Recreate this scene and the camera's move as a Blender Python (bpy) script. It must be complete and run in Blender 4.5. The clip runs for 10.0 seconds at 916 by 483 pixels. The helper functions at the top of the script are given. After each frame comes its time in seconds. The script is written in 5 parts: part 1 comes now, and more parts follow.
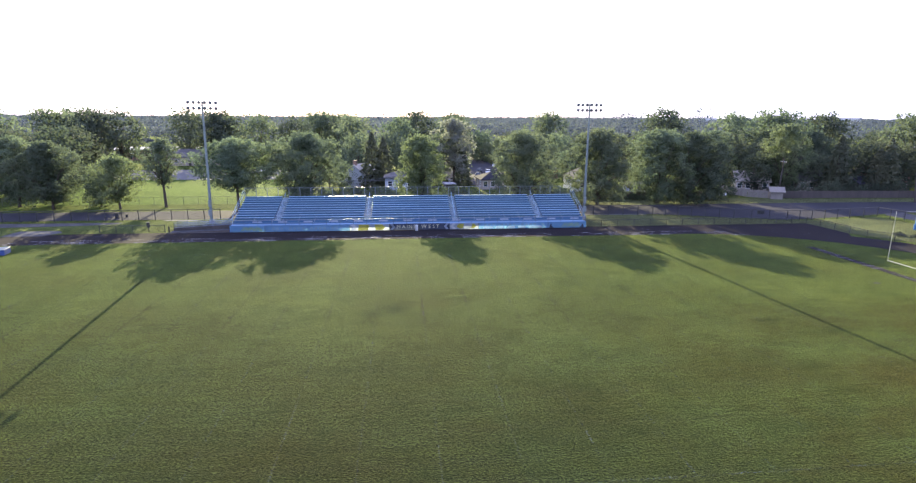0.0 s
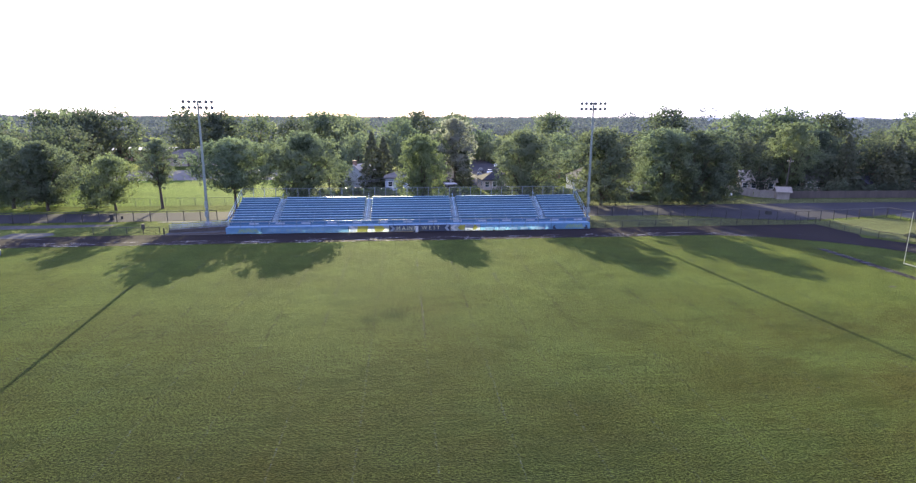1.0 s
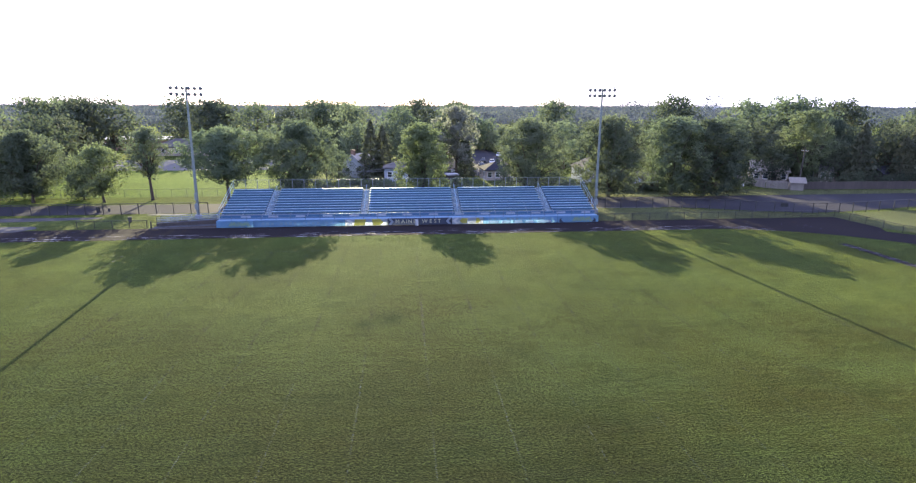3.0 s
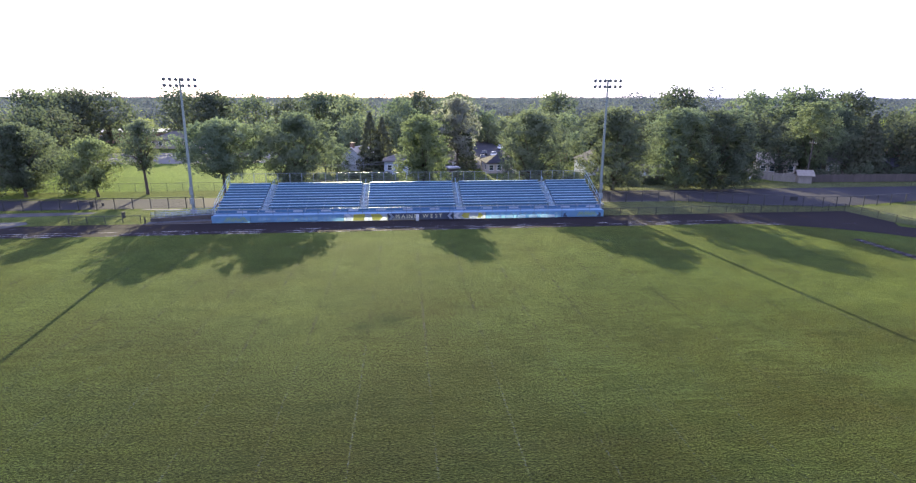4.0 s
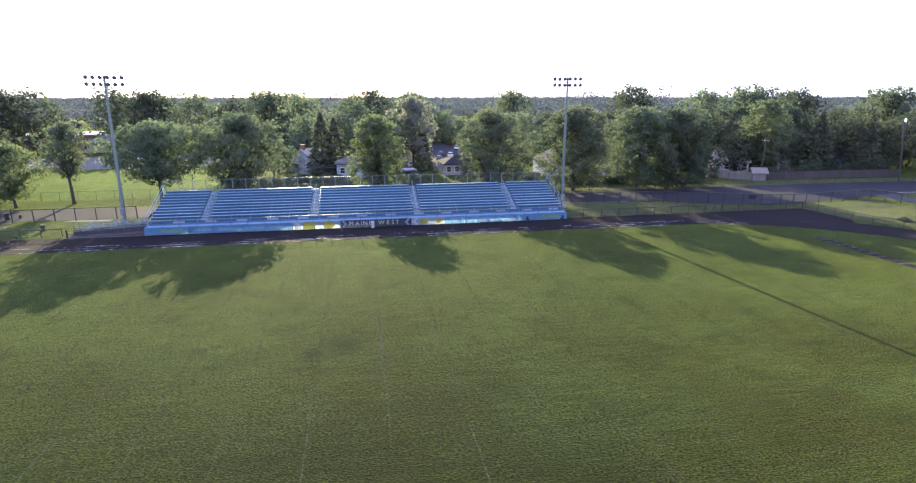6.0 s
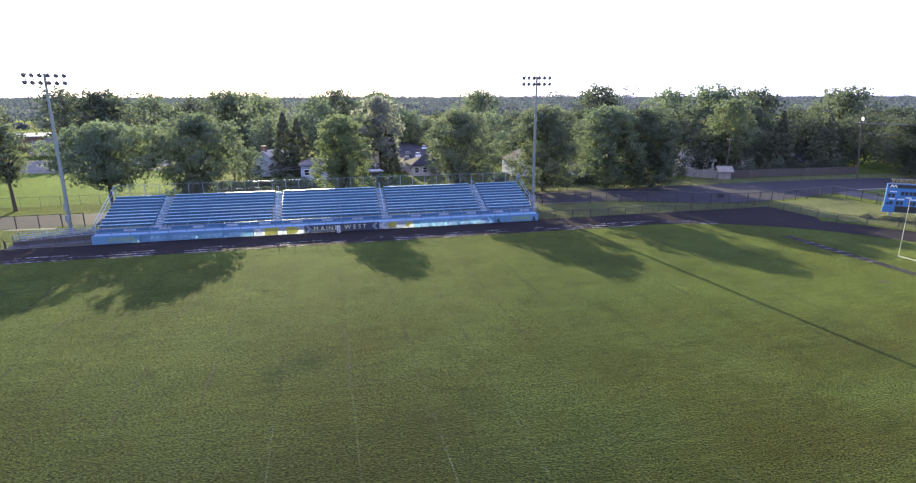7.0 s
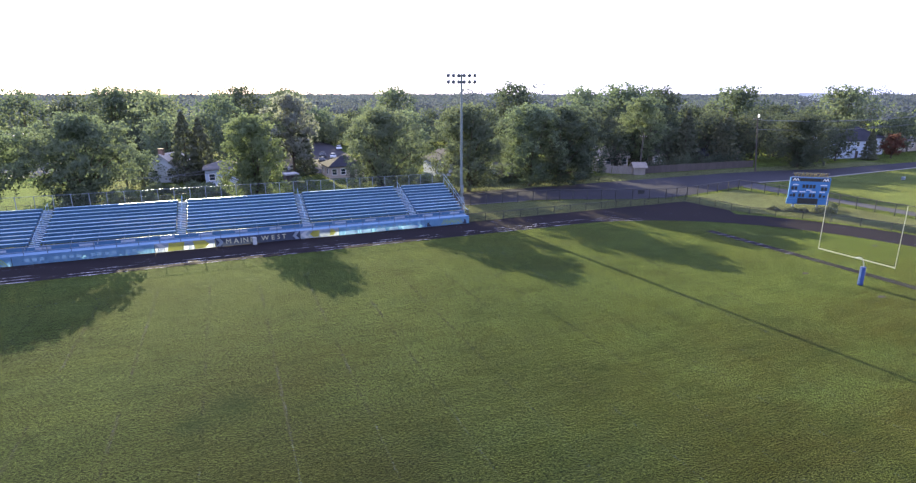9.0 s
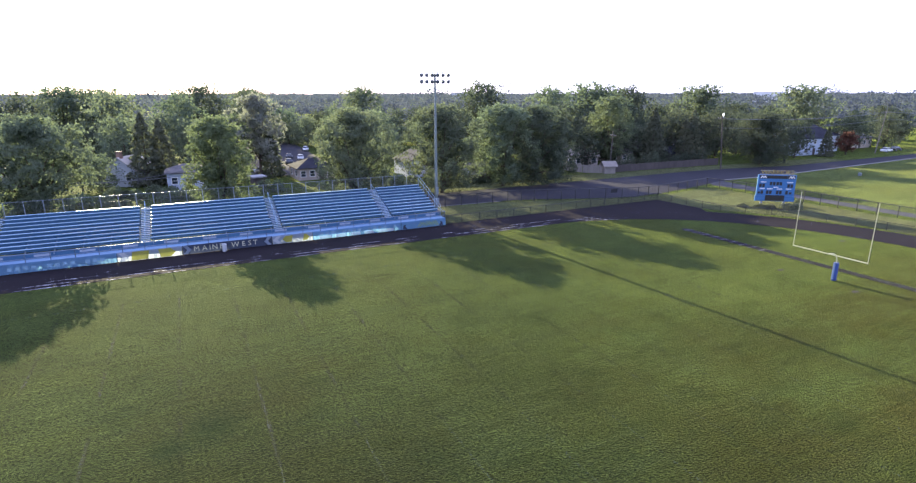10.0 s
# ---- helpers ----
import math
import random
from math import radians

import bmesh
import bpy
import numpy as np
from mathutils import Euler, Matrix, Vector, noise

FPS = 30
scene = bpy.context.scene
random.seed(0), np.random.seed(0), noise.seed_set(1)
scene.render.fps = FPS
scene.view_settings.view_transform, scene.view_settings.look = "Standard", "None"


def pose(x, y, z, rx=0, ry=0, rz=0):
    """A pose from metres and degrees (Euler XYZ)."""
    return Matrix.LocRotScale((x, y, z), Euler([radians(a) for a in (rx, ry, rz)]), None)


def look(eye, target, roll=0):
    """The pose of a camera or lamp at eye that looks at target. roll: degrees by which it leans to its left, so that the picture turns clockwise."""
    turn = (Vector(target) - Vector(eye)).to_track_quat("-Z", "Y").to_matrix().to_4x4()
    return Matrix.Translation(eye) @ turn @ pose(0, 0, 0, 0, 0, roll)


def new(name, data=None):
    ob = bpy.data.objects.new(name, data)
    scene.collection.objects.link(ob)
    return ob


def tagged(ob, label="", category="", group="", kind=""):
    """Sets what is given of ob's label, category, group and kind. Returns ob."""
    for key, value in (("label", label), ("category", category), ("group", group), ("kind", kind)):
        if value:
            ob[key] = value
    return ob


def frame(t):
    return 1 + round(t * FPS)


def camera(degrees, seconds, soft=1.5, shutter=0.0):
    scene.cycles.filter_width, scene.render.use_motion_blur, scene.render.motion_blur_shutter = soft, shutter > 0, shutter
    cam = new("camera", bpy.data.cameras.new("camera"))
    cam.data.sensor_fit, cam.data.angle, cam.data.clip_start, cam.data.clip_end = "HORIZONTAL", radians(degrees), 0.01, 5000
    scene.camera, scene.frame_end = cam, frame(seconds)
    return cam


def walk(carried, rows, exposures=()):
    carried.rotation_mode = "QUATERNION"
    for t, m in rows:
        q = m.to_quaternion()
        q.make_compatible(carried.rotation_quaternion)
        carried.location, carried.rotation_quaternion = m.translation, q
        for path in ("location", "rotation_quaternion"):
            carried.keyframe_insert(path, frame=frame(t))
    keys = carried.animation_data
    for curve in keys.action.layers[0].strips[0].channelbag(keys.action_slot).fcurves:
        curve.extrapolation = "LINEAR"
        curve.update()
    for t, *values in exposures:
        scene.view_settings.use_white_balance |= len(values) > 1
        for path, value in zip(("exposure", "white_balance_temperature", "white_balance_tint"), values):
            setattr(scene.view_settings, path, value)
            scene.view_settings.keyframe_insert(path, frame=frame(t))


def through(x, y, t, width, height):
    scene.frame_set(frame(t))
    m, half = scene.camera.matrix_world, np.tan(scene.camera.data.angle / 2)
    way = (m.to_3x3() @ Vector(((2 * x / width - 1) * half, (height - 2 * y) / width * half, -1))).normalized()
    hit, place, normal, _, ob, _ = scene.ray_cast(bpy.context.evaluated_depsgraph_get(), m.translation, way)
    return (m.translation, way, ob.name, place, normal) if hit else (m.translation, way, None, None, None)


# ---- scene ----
cam = camera(79.9, 10.0, 1.3)
PATH = [
    (0, (-29.274, -91.066, 18.819), (-29.075, -89.126, 18.374), 0.3),
    (0.5, (-29.161, -90.1, 18.743), (-28.965, -88.16, 18.299), 0.2),
    (1, (-29.041, -89.058, 18.665), (-28.847, -87.118, 18.22), 0.2),
    (1.5, (-28.93, -88.029, 18.581), (-28.738, -86.088, 18.135), 0.2),
    (2, (-28.799, -86.956, 18.514), (-28.609, -85.015, 18.07), 0.2),
    (2.5, (-28.763, -85.845, 18.452), (-28.573, -83.907, 17.993), 0.2),
    (4, (-28.73, -82.576, 18.359), (-28.543, -80.651, 17.849), 0.1),
    (4.5, (-28.692, -81.47, 18.367), (-28.506, -79.545, 17.857), 0.1),
    (5, (-28.618, -80.397, 18.29), (-28.386, -78.477, 17.782), 0.1),
    (5.5, (-28.565, -79.268, 18.247), (-28.275, -77.356, 17.738), -0.0),
    (7, (-28.188, -75.706, 18.202), (-27.735, -73.827, 17.69), -0.1),
    (7.5, (-28.324, -74.586, 18.244), (-27.794, -72.727, 17.729), -0.1),
    (8, (-28.543, -73.467, 18.28), (-27.928, -71.636, 17.762), -0.1),
    (8.5, (-28.81, -72.354, 18.308), (-28.131, -70.546, 17.789), -0.1),
    (9, (-29.123, -71.271, 18.311), (-28.376, -69.49, 17.79), -0.0),
    (9.5, (-29.509, -70.328, 18.399), (-28.676, -68.587, 17.875), -0.1),
    (10, (-29.912, -69.574, 18.397), (-29.056, -67.844, 17.874), -0.1),
]
walk(cam, [(t, look(eye, target, roll)) for t, eye, target, roll in PATH])
scene.view_settings.exposure = 1.66

# ---- daylight: low morning sun behind the stand, hazy sky ----
SUN_EL, SUN_DX = 16.7, -0.100
world = bpy.data.worlds.new("sky")
scene.world = world
world.use_nodes = True
wn, wl = world.node_tree.nodes, world.node_tree.links
sky = wn.new("ShaderNodeTexSky")
sky.sky_type = 'NISHITA'
sky.sun_disc = False
sky.sun_elevation = radians(SUN_EL)
sky.sun_rotation = math.atan2(SUN_DX, 1)
sky.altitude = 200
sky.air_density = 1.0
sky.dust_density = 0.6
sky.ozone_density = 3.0
haze = wn.new("ShaderNodeMix")
haze.data_type = 'RGBA'
haze.inputs["Factor"].default_value = 0.5
haze.inputs[7].default_value = (7.9, 8.5, 15.6, 1)
wl.new(sky.outputs[0], haze.inputs[6])
wl.new(haze.outputs[2], wn["Background"].inputs[0])
wn["Background"].inputs[1].default_value = 0.082

sun_data = bpy.data.lights.new("sun", 'SUN')
sun_data.energy = 5.0
sun_data.angle = radians(0.33)
sun_data.color = (1.0, 0.88, 0.56)
sun = new("sun", sun_data)
sun.matrix_world = look((0, 0, 60), (0 - SUN_DX * 10, -10, 60 - 10 * math.tan(radians(SUN_EL)) * math.hypot(1, SUN_DX)))

# ---- materials ----
def nodes_of(name):
    m = bpy.data.materials.new(name)
    m.use_nodes = True
    nt = m.node_tree
    return m, nt, nt.nodes["Principled BSDF"]


def node(nt, kind, **values):
    n = nt.nodes.new(kind)
    for k, v in values.items():
        n.inputs[k].default_value = v
    return n


def place(nt, stretch=(1, 1, 1), turn=0.0):
    """World position, stretched."""
    g = nt.nodes.new("ShaderNodeNewGeometry")
    m = nt.nodes.new("ShaderNodeMapping")
    m.inputs["Scale"].default_value = stretch
    m.inputs["Rotation"].default_value = (0, 0, turn)
    nt.links.new(g.outputs["Position"], m.inputs["Vector"])
    return m.outputs[0]


def along_axis(nt, axis):
    g = nt.nodes.new("ShaderNodeNewGeometry")
    s = nt.nodes.new("ShaderNodeSeparateXYZ")
    nt.links.new(g.outputs["Position"], s.inputs[0])
    return s.outputs[axis]


def noise_at(nt, vec, scale, detail=4.0, rough=0.55):
    n = node(nt, "ShaderNodeTexNoise", Scale=scale, Detail=detail, Roughness=rough)
    nt.links.new(vec, n.inputs["Vector"])
    return n.outputs["Fac"]


def ramp(nt, fac, lo, hi, a=0.0, b=1.0):
    r = node(nt, "ShaderNodeMapRange")
    r.inputs["From Min"].default_value, r.inputs["From Max"].default_value = lo, hi
    r.inputs["To Min"].default_value, r.inputs["To Max"].default_value = a, b
    nt.links.new(fac, r.inputs["Value"])
    return r.outputs["Result"]


def mixed(nt, fac, a, b, how='MIX'):
    m = nt.nodes.new("ShaderNodeMix")
    m.data_type, m.blend_type = 'RGBA', how
    for sock, v in ((m.inputs["Factor"], fac), (m.inputs[6], a), (m.inputs[7], b)):
        if isinstance(v, bpy.types.NodeSocket):
            nt.links.new(v, sock)
        elif isinstance(v, (int, float)):
            sock.default_value = v
        else:
            sock.default_value = (*v, 1)
    return m.outputs[2]


def times(nt, a, b, op='MULTIPLY'):
    m = nt.nodes.new("ShaderNodeMath")
    m.operation = op
    for sock, v in ((m.inputs[0], a), (m.inputs[1], b)):
        if isinstance(v, bpy.types.NodeSocket):
            nt.links.new(v, sock)
        else:
            sock.default_value = v
    return m.outputs[0]


def bumped(nt, shader, height, strength=0.4, distance=0.02):
    b = node(nt, "ShaderNodeBump", Strength=strength, Distance=distance)
    nt.links.new(height, b.inputs["Height"])
    nt.links.new(b.outputs[0], shader.inputs["Normal"])


def surface(name, a, b, scale=0.8, fine=14.0, rough=0.75, metal=0.0, bump=0.25, stretch=(1, 1, 1), dark=0.25, spec=0.5, vary=0.12):
    """Two-scale worn surface: patches from a to b, fine grain, piece-to-piece change."""
    m, nt, p = nodes_of(name)
    v = place(nt, stretch)
    big = ramp(nt, noise_at(nt, v, scale), 0.3, 0.7)
    grain = noise_at(nt, v, fine, 3.0)
    col = mixed(nt, big, a, b)
    col = mixed(nt, ramp(nt, grain, 0.3, 0.75, 0.0, dark), col, (0.02, 0.02, 0.02))
    info = nt.nodes.new("ShaderNodeObjectInfo")
    hsv = node(nt, "ShaderNodeHueSaturation")
    nt.links.new(ramp(nt, info.outputs["Random"], 0, 1, 1 - vary, 1 + vary), hsv.inputs["Value"])
    nt.links.new(col, hsv.inputs["Color"])
    nt.links.new(hsv.outputs[0], p.inputs["Base Color"])
    nt.links.new(ramp(nt, big, 0, 1, rough - 0.08, min(1, rough + 0.08)), p.inputs["Roughness"])
    p.inputs["Metallic"].default_value = metal
    p.inputs["Specular IOR Level"].default_value = spec
    if bump:
        bumped(nt, p, grain, bump, 0.01)
    return m


def leaf_mat(name, a, b, through=0.5, tree_scale=0.12, gloss=0.06):
    """Leaves: diffuse, part of the light comes through; colour changes from leaf to leaf and crown to crown."""
    m, nt, p = nodes_of(name)
    g = nt.nodes.new("ShaderNodeNewGeometry")
    v = place(nt)
    f = times(nt, times(nt, g.outputs["Random Per Island"], 0.28), times(nt, ramp(nt, noise_at(nt, v, tree_scale, 2.0), 0.36, 0.64), 0.66), 'ADD')
    info = nt.nodes.new("ShaderNodeObjectInfo")
    hsv = node(nt, "ShaderNodeHueSaturation")
    nt.links.new(ramp(nt, info.outputs["Random"], 0, 1, 0.478, 0.512), hsv.inputs["Hue"])
    scatter = times(nt, times(nt, info.outputs["Random"], 7.3), 1.0, 'FRACT')
    nt.links.new(ramp(nt, scatter, 0, 1, 0.84, 1.16), hsv.inputs["Value"])
    nt.links.new(mixed(nt, f, a, b), hsv.inputs["Color"])
    p.inputs["Roughness"].default_value = 0.8
    p.inputs["Specular IOR Level"].default_value = gloss
    nt.links.new(hsv.outputs[0], p.inputs["Base Color"])
    tr = nt.nodes.new("ShaderNodeBsdfTranslucent")
    warm = mixed(nt, 1.0, hsv.outputs[0], (1.9, 2.1, 1.75), 'MULTIPLY')
    nt.links.new(warm, tr.inputs["Color"])
    mx = node(nt, "ShaderNodeMixShader")
    mx.inputs[0].default_value = through
    nt.links.new(p.outputs[0], mx.inputs[1])
    nt.links.new(tr.outputs[0], mx.inputs[2])
    nt.links.new(mx.outputs[0], nt.nodes["Material Output"].inputs["Surface"])
    return m


def holed(name, colour, keep, rough=0.6, metal=0.0):
    """A surface that is only there where keep(nt) is 1: worn paint, wire mesh."""
    m, nt, p = nodes_of(name)
    p.inputs["Base Color"].default_value = (*colour, 1)
    p.inputs["Roughness"].default_value = rough
    p.inputs["Metallic"].default_value = metal
    tp = nt.nodes.new("ShaderNodeBsdfTransparent")
    mx = nt.nodes.new("ShaderNodeMixShader")
    nt.links.new(keep(nt), mx.inputs[0])
    nt.links.new(tp.outputs[0], mx.inputs[1])
    nt.links.new(p.outputs[0], mx.inputs[2])
    nt.links.new(mx.outputs[0], nt.nodes["Material Output"].inputs["Surface"])
    return m


def cloth_mat(name, a, b, through=0.5):
    """Printed vinyl that lets some light through."""
    m, nt, p = nodes_of(name)
    v = place(nt)
    col = mixed(nt, ramp(nt, noise_at(nt, v, 1.2), 0.3, 0.7), a, b)
    nt.links.new(col, p.inputs["Base Color"])
    p.inputs["Roughness"].default_value = 0.5
    tr = nt.nodes.new("ShaderNodeBsdfTranslucent")
    nt.links.new(col, tr.inputs["Color"])
    mx = nt.nodes.new("ShaderNodeMixShader")
    mx.inputs[0].default_value = through
    nt.links.new(p.outputs[0], mx.inputs[1])
    nt.links.new(tr.outputs[0], mx.inputs[2])
    nt.links.new(mx.outputs[0], nt.nodes["Material Output"].inputs["Surface"])
    return m


def grass_mat(name="turf", lush=0.0, tone=(0.046, 0.088, 0.019), gleam=1.0, tint=(0.64, 0.85, 0.18)):
    """Mown turf: mowing passes, clover and dry patches, tufts in relief, their hollows painted dark and tips light."""
    m, nt, p = nodes_of(name)
    v = place(nt)
    wide = place(nt, (0.42, 1.0, 1.0), 0.05)
    streak = noise_at(nt, place(nt, (0.10, 1.0, 1.0), 0.02), 2.6, 4.0, 0.65)
    patch = ramp(nt, noise_at(nt, v, 0.07, 5.0, 0.6), 0.35, 0.68)
    spot = ramp(nt, noise_at(nt, place(nt, (0.8, 1.0, 1.0), 0.5), 0.33, 4.0, 0.6), 0.52, 0.70)
    dry = ramp(nt, noise_at(nt, v, 0.045, 5.0, 0.7), 0.46, 0.66)
    east = ramp(nt, along_axis(nt, 0), -22.0, 22.0, 0.3, 1.0)
    worn = ramp(nt, noise_at(nt, place(nt, (0.6, 1.0, 1.0), 0.3), 0.10, 5.0, 0.65), 0.36, 0.62)
    scuff = ramp(nt, noise_at(nt, place(nt, (0.7, 1.0, 1.0), 0.9), 0.19, 5.0, 0.62), 0.50, 0.64)
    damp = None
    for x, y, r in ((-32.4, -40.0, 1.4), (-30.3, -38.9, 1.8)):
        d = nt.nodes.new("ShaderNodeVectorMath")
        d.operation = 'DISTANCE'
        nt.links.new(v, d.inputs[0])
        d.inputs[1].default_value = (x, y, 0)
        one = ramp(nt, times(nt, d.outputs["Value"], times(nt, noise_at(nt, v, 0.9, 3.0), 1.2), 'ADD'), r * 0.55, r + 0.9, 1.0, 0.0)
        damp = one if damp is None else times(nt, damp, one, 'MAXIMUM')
    mow = ramp(nt, noise_at(nt, place(nt, (0.012, 0.55, 1.0), 0.012), 1.0, 3.0, 0.7), 0.35, 0.65)
    tuft = noise_at(nt, wide, 13.5, 3.0, 0.6)
    clump = noise_at(nt, wide, 4.6, 3.0, 0.6)
    blade = noise_at(nt, v, 26.0, 3.0, 0.6)
    col = mixed(nt, patch, (0.0074, 0.0106, 0.0094), (0.0106, 0.0142, 0.0114))
    brown = times(nt, times(nt, dry, 0.26), times(nt, times(nt, worn, times(nt, east, ramp(nt, along_axis(nt, 1), -30.0, -58.0))), 0.85), 'ADD')
    col = mixed(nt, brown, col, (0.026, 0.0185, 0.0046))
    col = mixed(nt, times(nt, mow, 0.35), col, (0.017, 0.023, 0.0055))
    col = mixed(nt, ramp(nt, streak, 0.38, 0.52, 0.22, 0.0), col, (0.011, 0.015, 0.004))
    col = mixed(nt, times(nt, scuff, 0.28), col, (0.021, 0.0195, 0.0056))
    col = mixed(nt, times(nt, spot, 0.35), col, (0.014, 0.026, 0.009))
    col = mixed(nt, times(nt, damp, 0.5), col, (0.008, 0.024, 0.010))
    # hollows between clumps and tufts painted dark, tuft tips light, like shaded relief
    col = mixed(nt, ramp(nt, clump, 0.35, 0.55, 0.25, 0.0), col, (0.012, 0.015, 0.004))
    col = mixed(nt, ramp(nt, tuft, 0.37, 0.47, 0.62, 0.0), col, (0.004, 0.006, 0.0045))
    col = mixed(nt, ramp(nt, tuft, 0.54, 0.70, 0.0, 0.4), col, mixed(nt, brown, (0.034, 0.044, 0.012), (0.040, 0.034, 0.009)))
    grit = noise_at(nt, place(nt, (0.6, 1.0, 1.0), 0.2), 34.0, 2.0, 0.6)
    col = mixed(nt, ramp(nt, grit, 0.38, 0.50, 0.45, 0.0), col, (0.004, 0.006, 0.002))
    if lush:
        col = mixed(nt, lush, col, tone)
    nt.links.new(col, p.inputs["Base Color"])
    p.inputs["Roughness"].default_value = 0.9
    p.inputs["Specular IOR Level"].default_value = 0.02
    h = times(nt, times(nt, times(nt, tuft, 1.0), times(nt, blade, 0.35), 'ADD'), times(nt, clump, 0.5), 'ADD')
    bumped(nt, p, h, 0.9, 0.10)
    # sheen nearly gone in the tuft hollows, adding to the painted shade
    lit = times(nt, ramp(nt, tuft, 0.39, 0.53, 0.03, 0.47), ramp(nt, streak, 0.40, 0.60, 0.82, 1.12))
    lit = times(nt, lit, ramp(nt, patch, 0, 1, 0.8 * gleam, 1.15 * gleam))
    # less sheen on brown turf; eastward cut is a light falloff put in
    lit = times(nt, lit, times(nt, ramp(nt, brown, 0, 1, 1.0, 0.6), ramp(nt, east, 0.3, 1.0, 1.02, 0.85)))
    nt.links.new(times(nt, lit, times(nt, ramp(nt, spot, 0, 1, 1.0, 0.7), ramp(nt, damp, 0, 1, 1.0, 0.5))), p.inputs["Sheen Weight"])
    p.inputs["Sheen Roughness"].default_value = 0.32
    nt.links.new(mixed(nt, brown, tint, (0.48, 0.39, 0.10)), p.inputs["Sheen Tint"])
    return m


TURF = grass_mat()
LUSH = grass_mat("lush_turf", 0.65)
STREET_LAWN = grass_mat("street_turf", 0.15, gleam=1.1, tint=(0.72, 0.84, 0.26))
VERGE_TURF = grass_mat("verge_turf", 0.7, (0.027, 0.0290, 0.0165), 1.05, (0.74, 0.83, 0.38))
ASPHALT = surface("asphalt", (0.031, 0.0315, 0.039), (0.053, 0.0525, 0.063), 0.12, 30.0, 0.93, bump=0.3, spec=0.08)
TRACK = surface("track_rubber", (0.0105, 0.0084, 0.0105), (0.019, 0.0150, 0.0178), 0.25, 25.0, 0.95, bump=0.3, stretch=(0.3, 1, 1), spec=0.075)
OLD_CONCRETE = surface("old_concrete", (0.095, 0.092, 0.090), (0.15, 0.146, 0.140), 0.5, 18.0, 0.85, dark=0.25, spec=0.25)
# concrete coloured darker, for the tree shade lying on the walks
DIMMED_SLAB = surface("dimmed_slab", (0.060, 0.060, 0.063), (0.105, 0.104, 0.106), 0.5, 18.0, 0.95, dark=0.25, spec=0.06)
CONCRETE = surface("concrete", (0.20, 0.195, 0.185), (0.30, 0.29, 0.27), 0.5, 18.0, 0.92, dark=0.18, spec=0.15)
ALU = surface("aluminium", (0.25, 0.41, 0.55), (0.33, 0.49, 0.63), 0.6, 20.0, 0.50, 0.30, 0.1, (0.2, 1, 1), 0.08)
DULL = surface("dull_aluminium", (0.24, 0.28, 0.34), (0.32, 0.36, 0.42), 0.6, 20.0, 0.7, 0.15, 0.1, (0.2, 1, 1), 0.12)
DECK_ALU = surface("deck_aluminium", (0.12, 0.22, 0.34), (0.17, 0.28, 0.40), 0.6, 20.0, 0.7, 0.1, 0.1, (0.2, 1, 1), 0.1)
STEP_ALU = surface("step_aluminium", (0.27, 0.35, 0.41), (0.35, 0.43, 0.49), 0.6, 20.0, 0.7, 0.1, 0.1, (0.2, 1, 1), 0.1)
# foot planks coloured darker, for the shade in the gaps under the seats
SHADED_FOOT_ALU = surface("shaded_foot_plank_aluminium", (0.055, 0.115, 0.20), (0.085, 0.15, 0.25), 0.6, 20.0, 0.6, 0.2, 0.1, (0.2, 1, 1), 0.2)
BLUE_ALU = surface("blue_riser", (0.032, 0.105, 0.200), (0.048, 0.132, 0.240), 0.5, 16.0, 0.42, 0.25, 0.1, (0.2, 1, 1), 0.15)
STEEL = surface("galvanised_steel", (0.22, 0.26, 0.30), (0.32, 0.36, 0.40), 0.9, 20.0, 0.45, 0.7, 0.1)
FENCE_GREY = surface("weathered_fence", (0.10, 0.11, 0.11), (0.15, 0.16, 0.16), 0.9, 20.0, 0.6, 0.3, 0.1)
DARK_STEEL = surface("dark_steel", (0.025, 0.025, 0.028), (0.05, 0.05, 0.05), 1.2, 16.0, 0.5, 0.2, 0.1)
POLE_PAINT = surface("pole_paint", (0.135, 0.165, 0.168), (0.18, 0.215, 0.215), 0.4, 12.0, 0.5, 0.4, 0.05, (1, 1, 0.2), 0.1)
HEAD_GREY = surface("lamp_housing", (0.10, 0.105, 0.11), (0.16, 0.165, 0.17), 1.2, 16.0, 0.5, 0.3, 0.1)
LAMP_GLASS = surface("lamp_glass", (0.10, 0.11, 0.13), (0.16, 0.17, 0.19), 2.0, 10.0, 0.2, 0.1, 0)
BARK = surface("bark", (0.060, 0.045, 0.035), (0.11, 0.085, 0.065), 1.5, 9.0, 0.95, bump=0.6, stretch=(1, 1, 0.25))
LEAF = leaf_mat("leaf_green", (0.071, 0.092, 0.067), (0.124, 0.143, 0.093), 0.40)
LEAF_LIGHT = leaf_mat("leaf_light", (0.091, 0.112, 0.070), (0.141, 0.160, 0.093), 0.44)
LEAF_PALE = leaf_mat("leaf_pale", (0.095, 0.120, 0.069), (0.142, 0.167, 0.089), 0.40)
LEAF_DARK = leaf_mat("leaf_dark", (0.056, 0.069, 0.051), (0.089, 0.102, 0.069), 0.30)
LEAF_TAN = leaf_mat("leaf_tan", (0.120, 0.125, 0.109), (0.172, 0.167, 0.143), 0.45)
LEAF_RED = leaf_mat("leaf_red", (0.070, 0.032, 0.027), (0.115, 0.055, 0.040), 0.25)
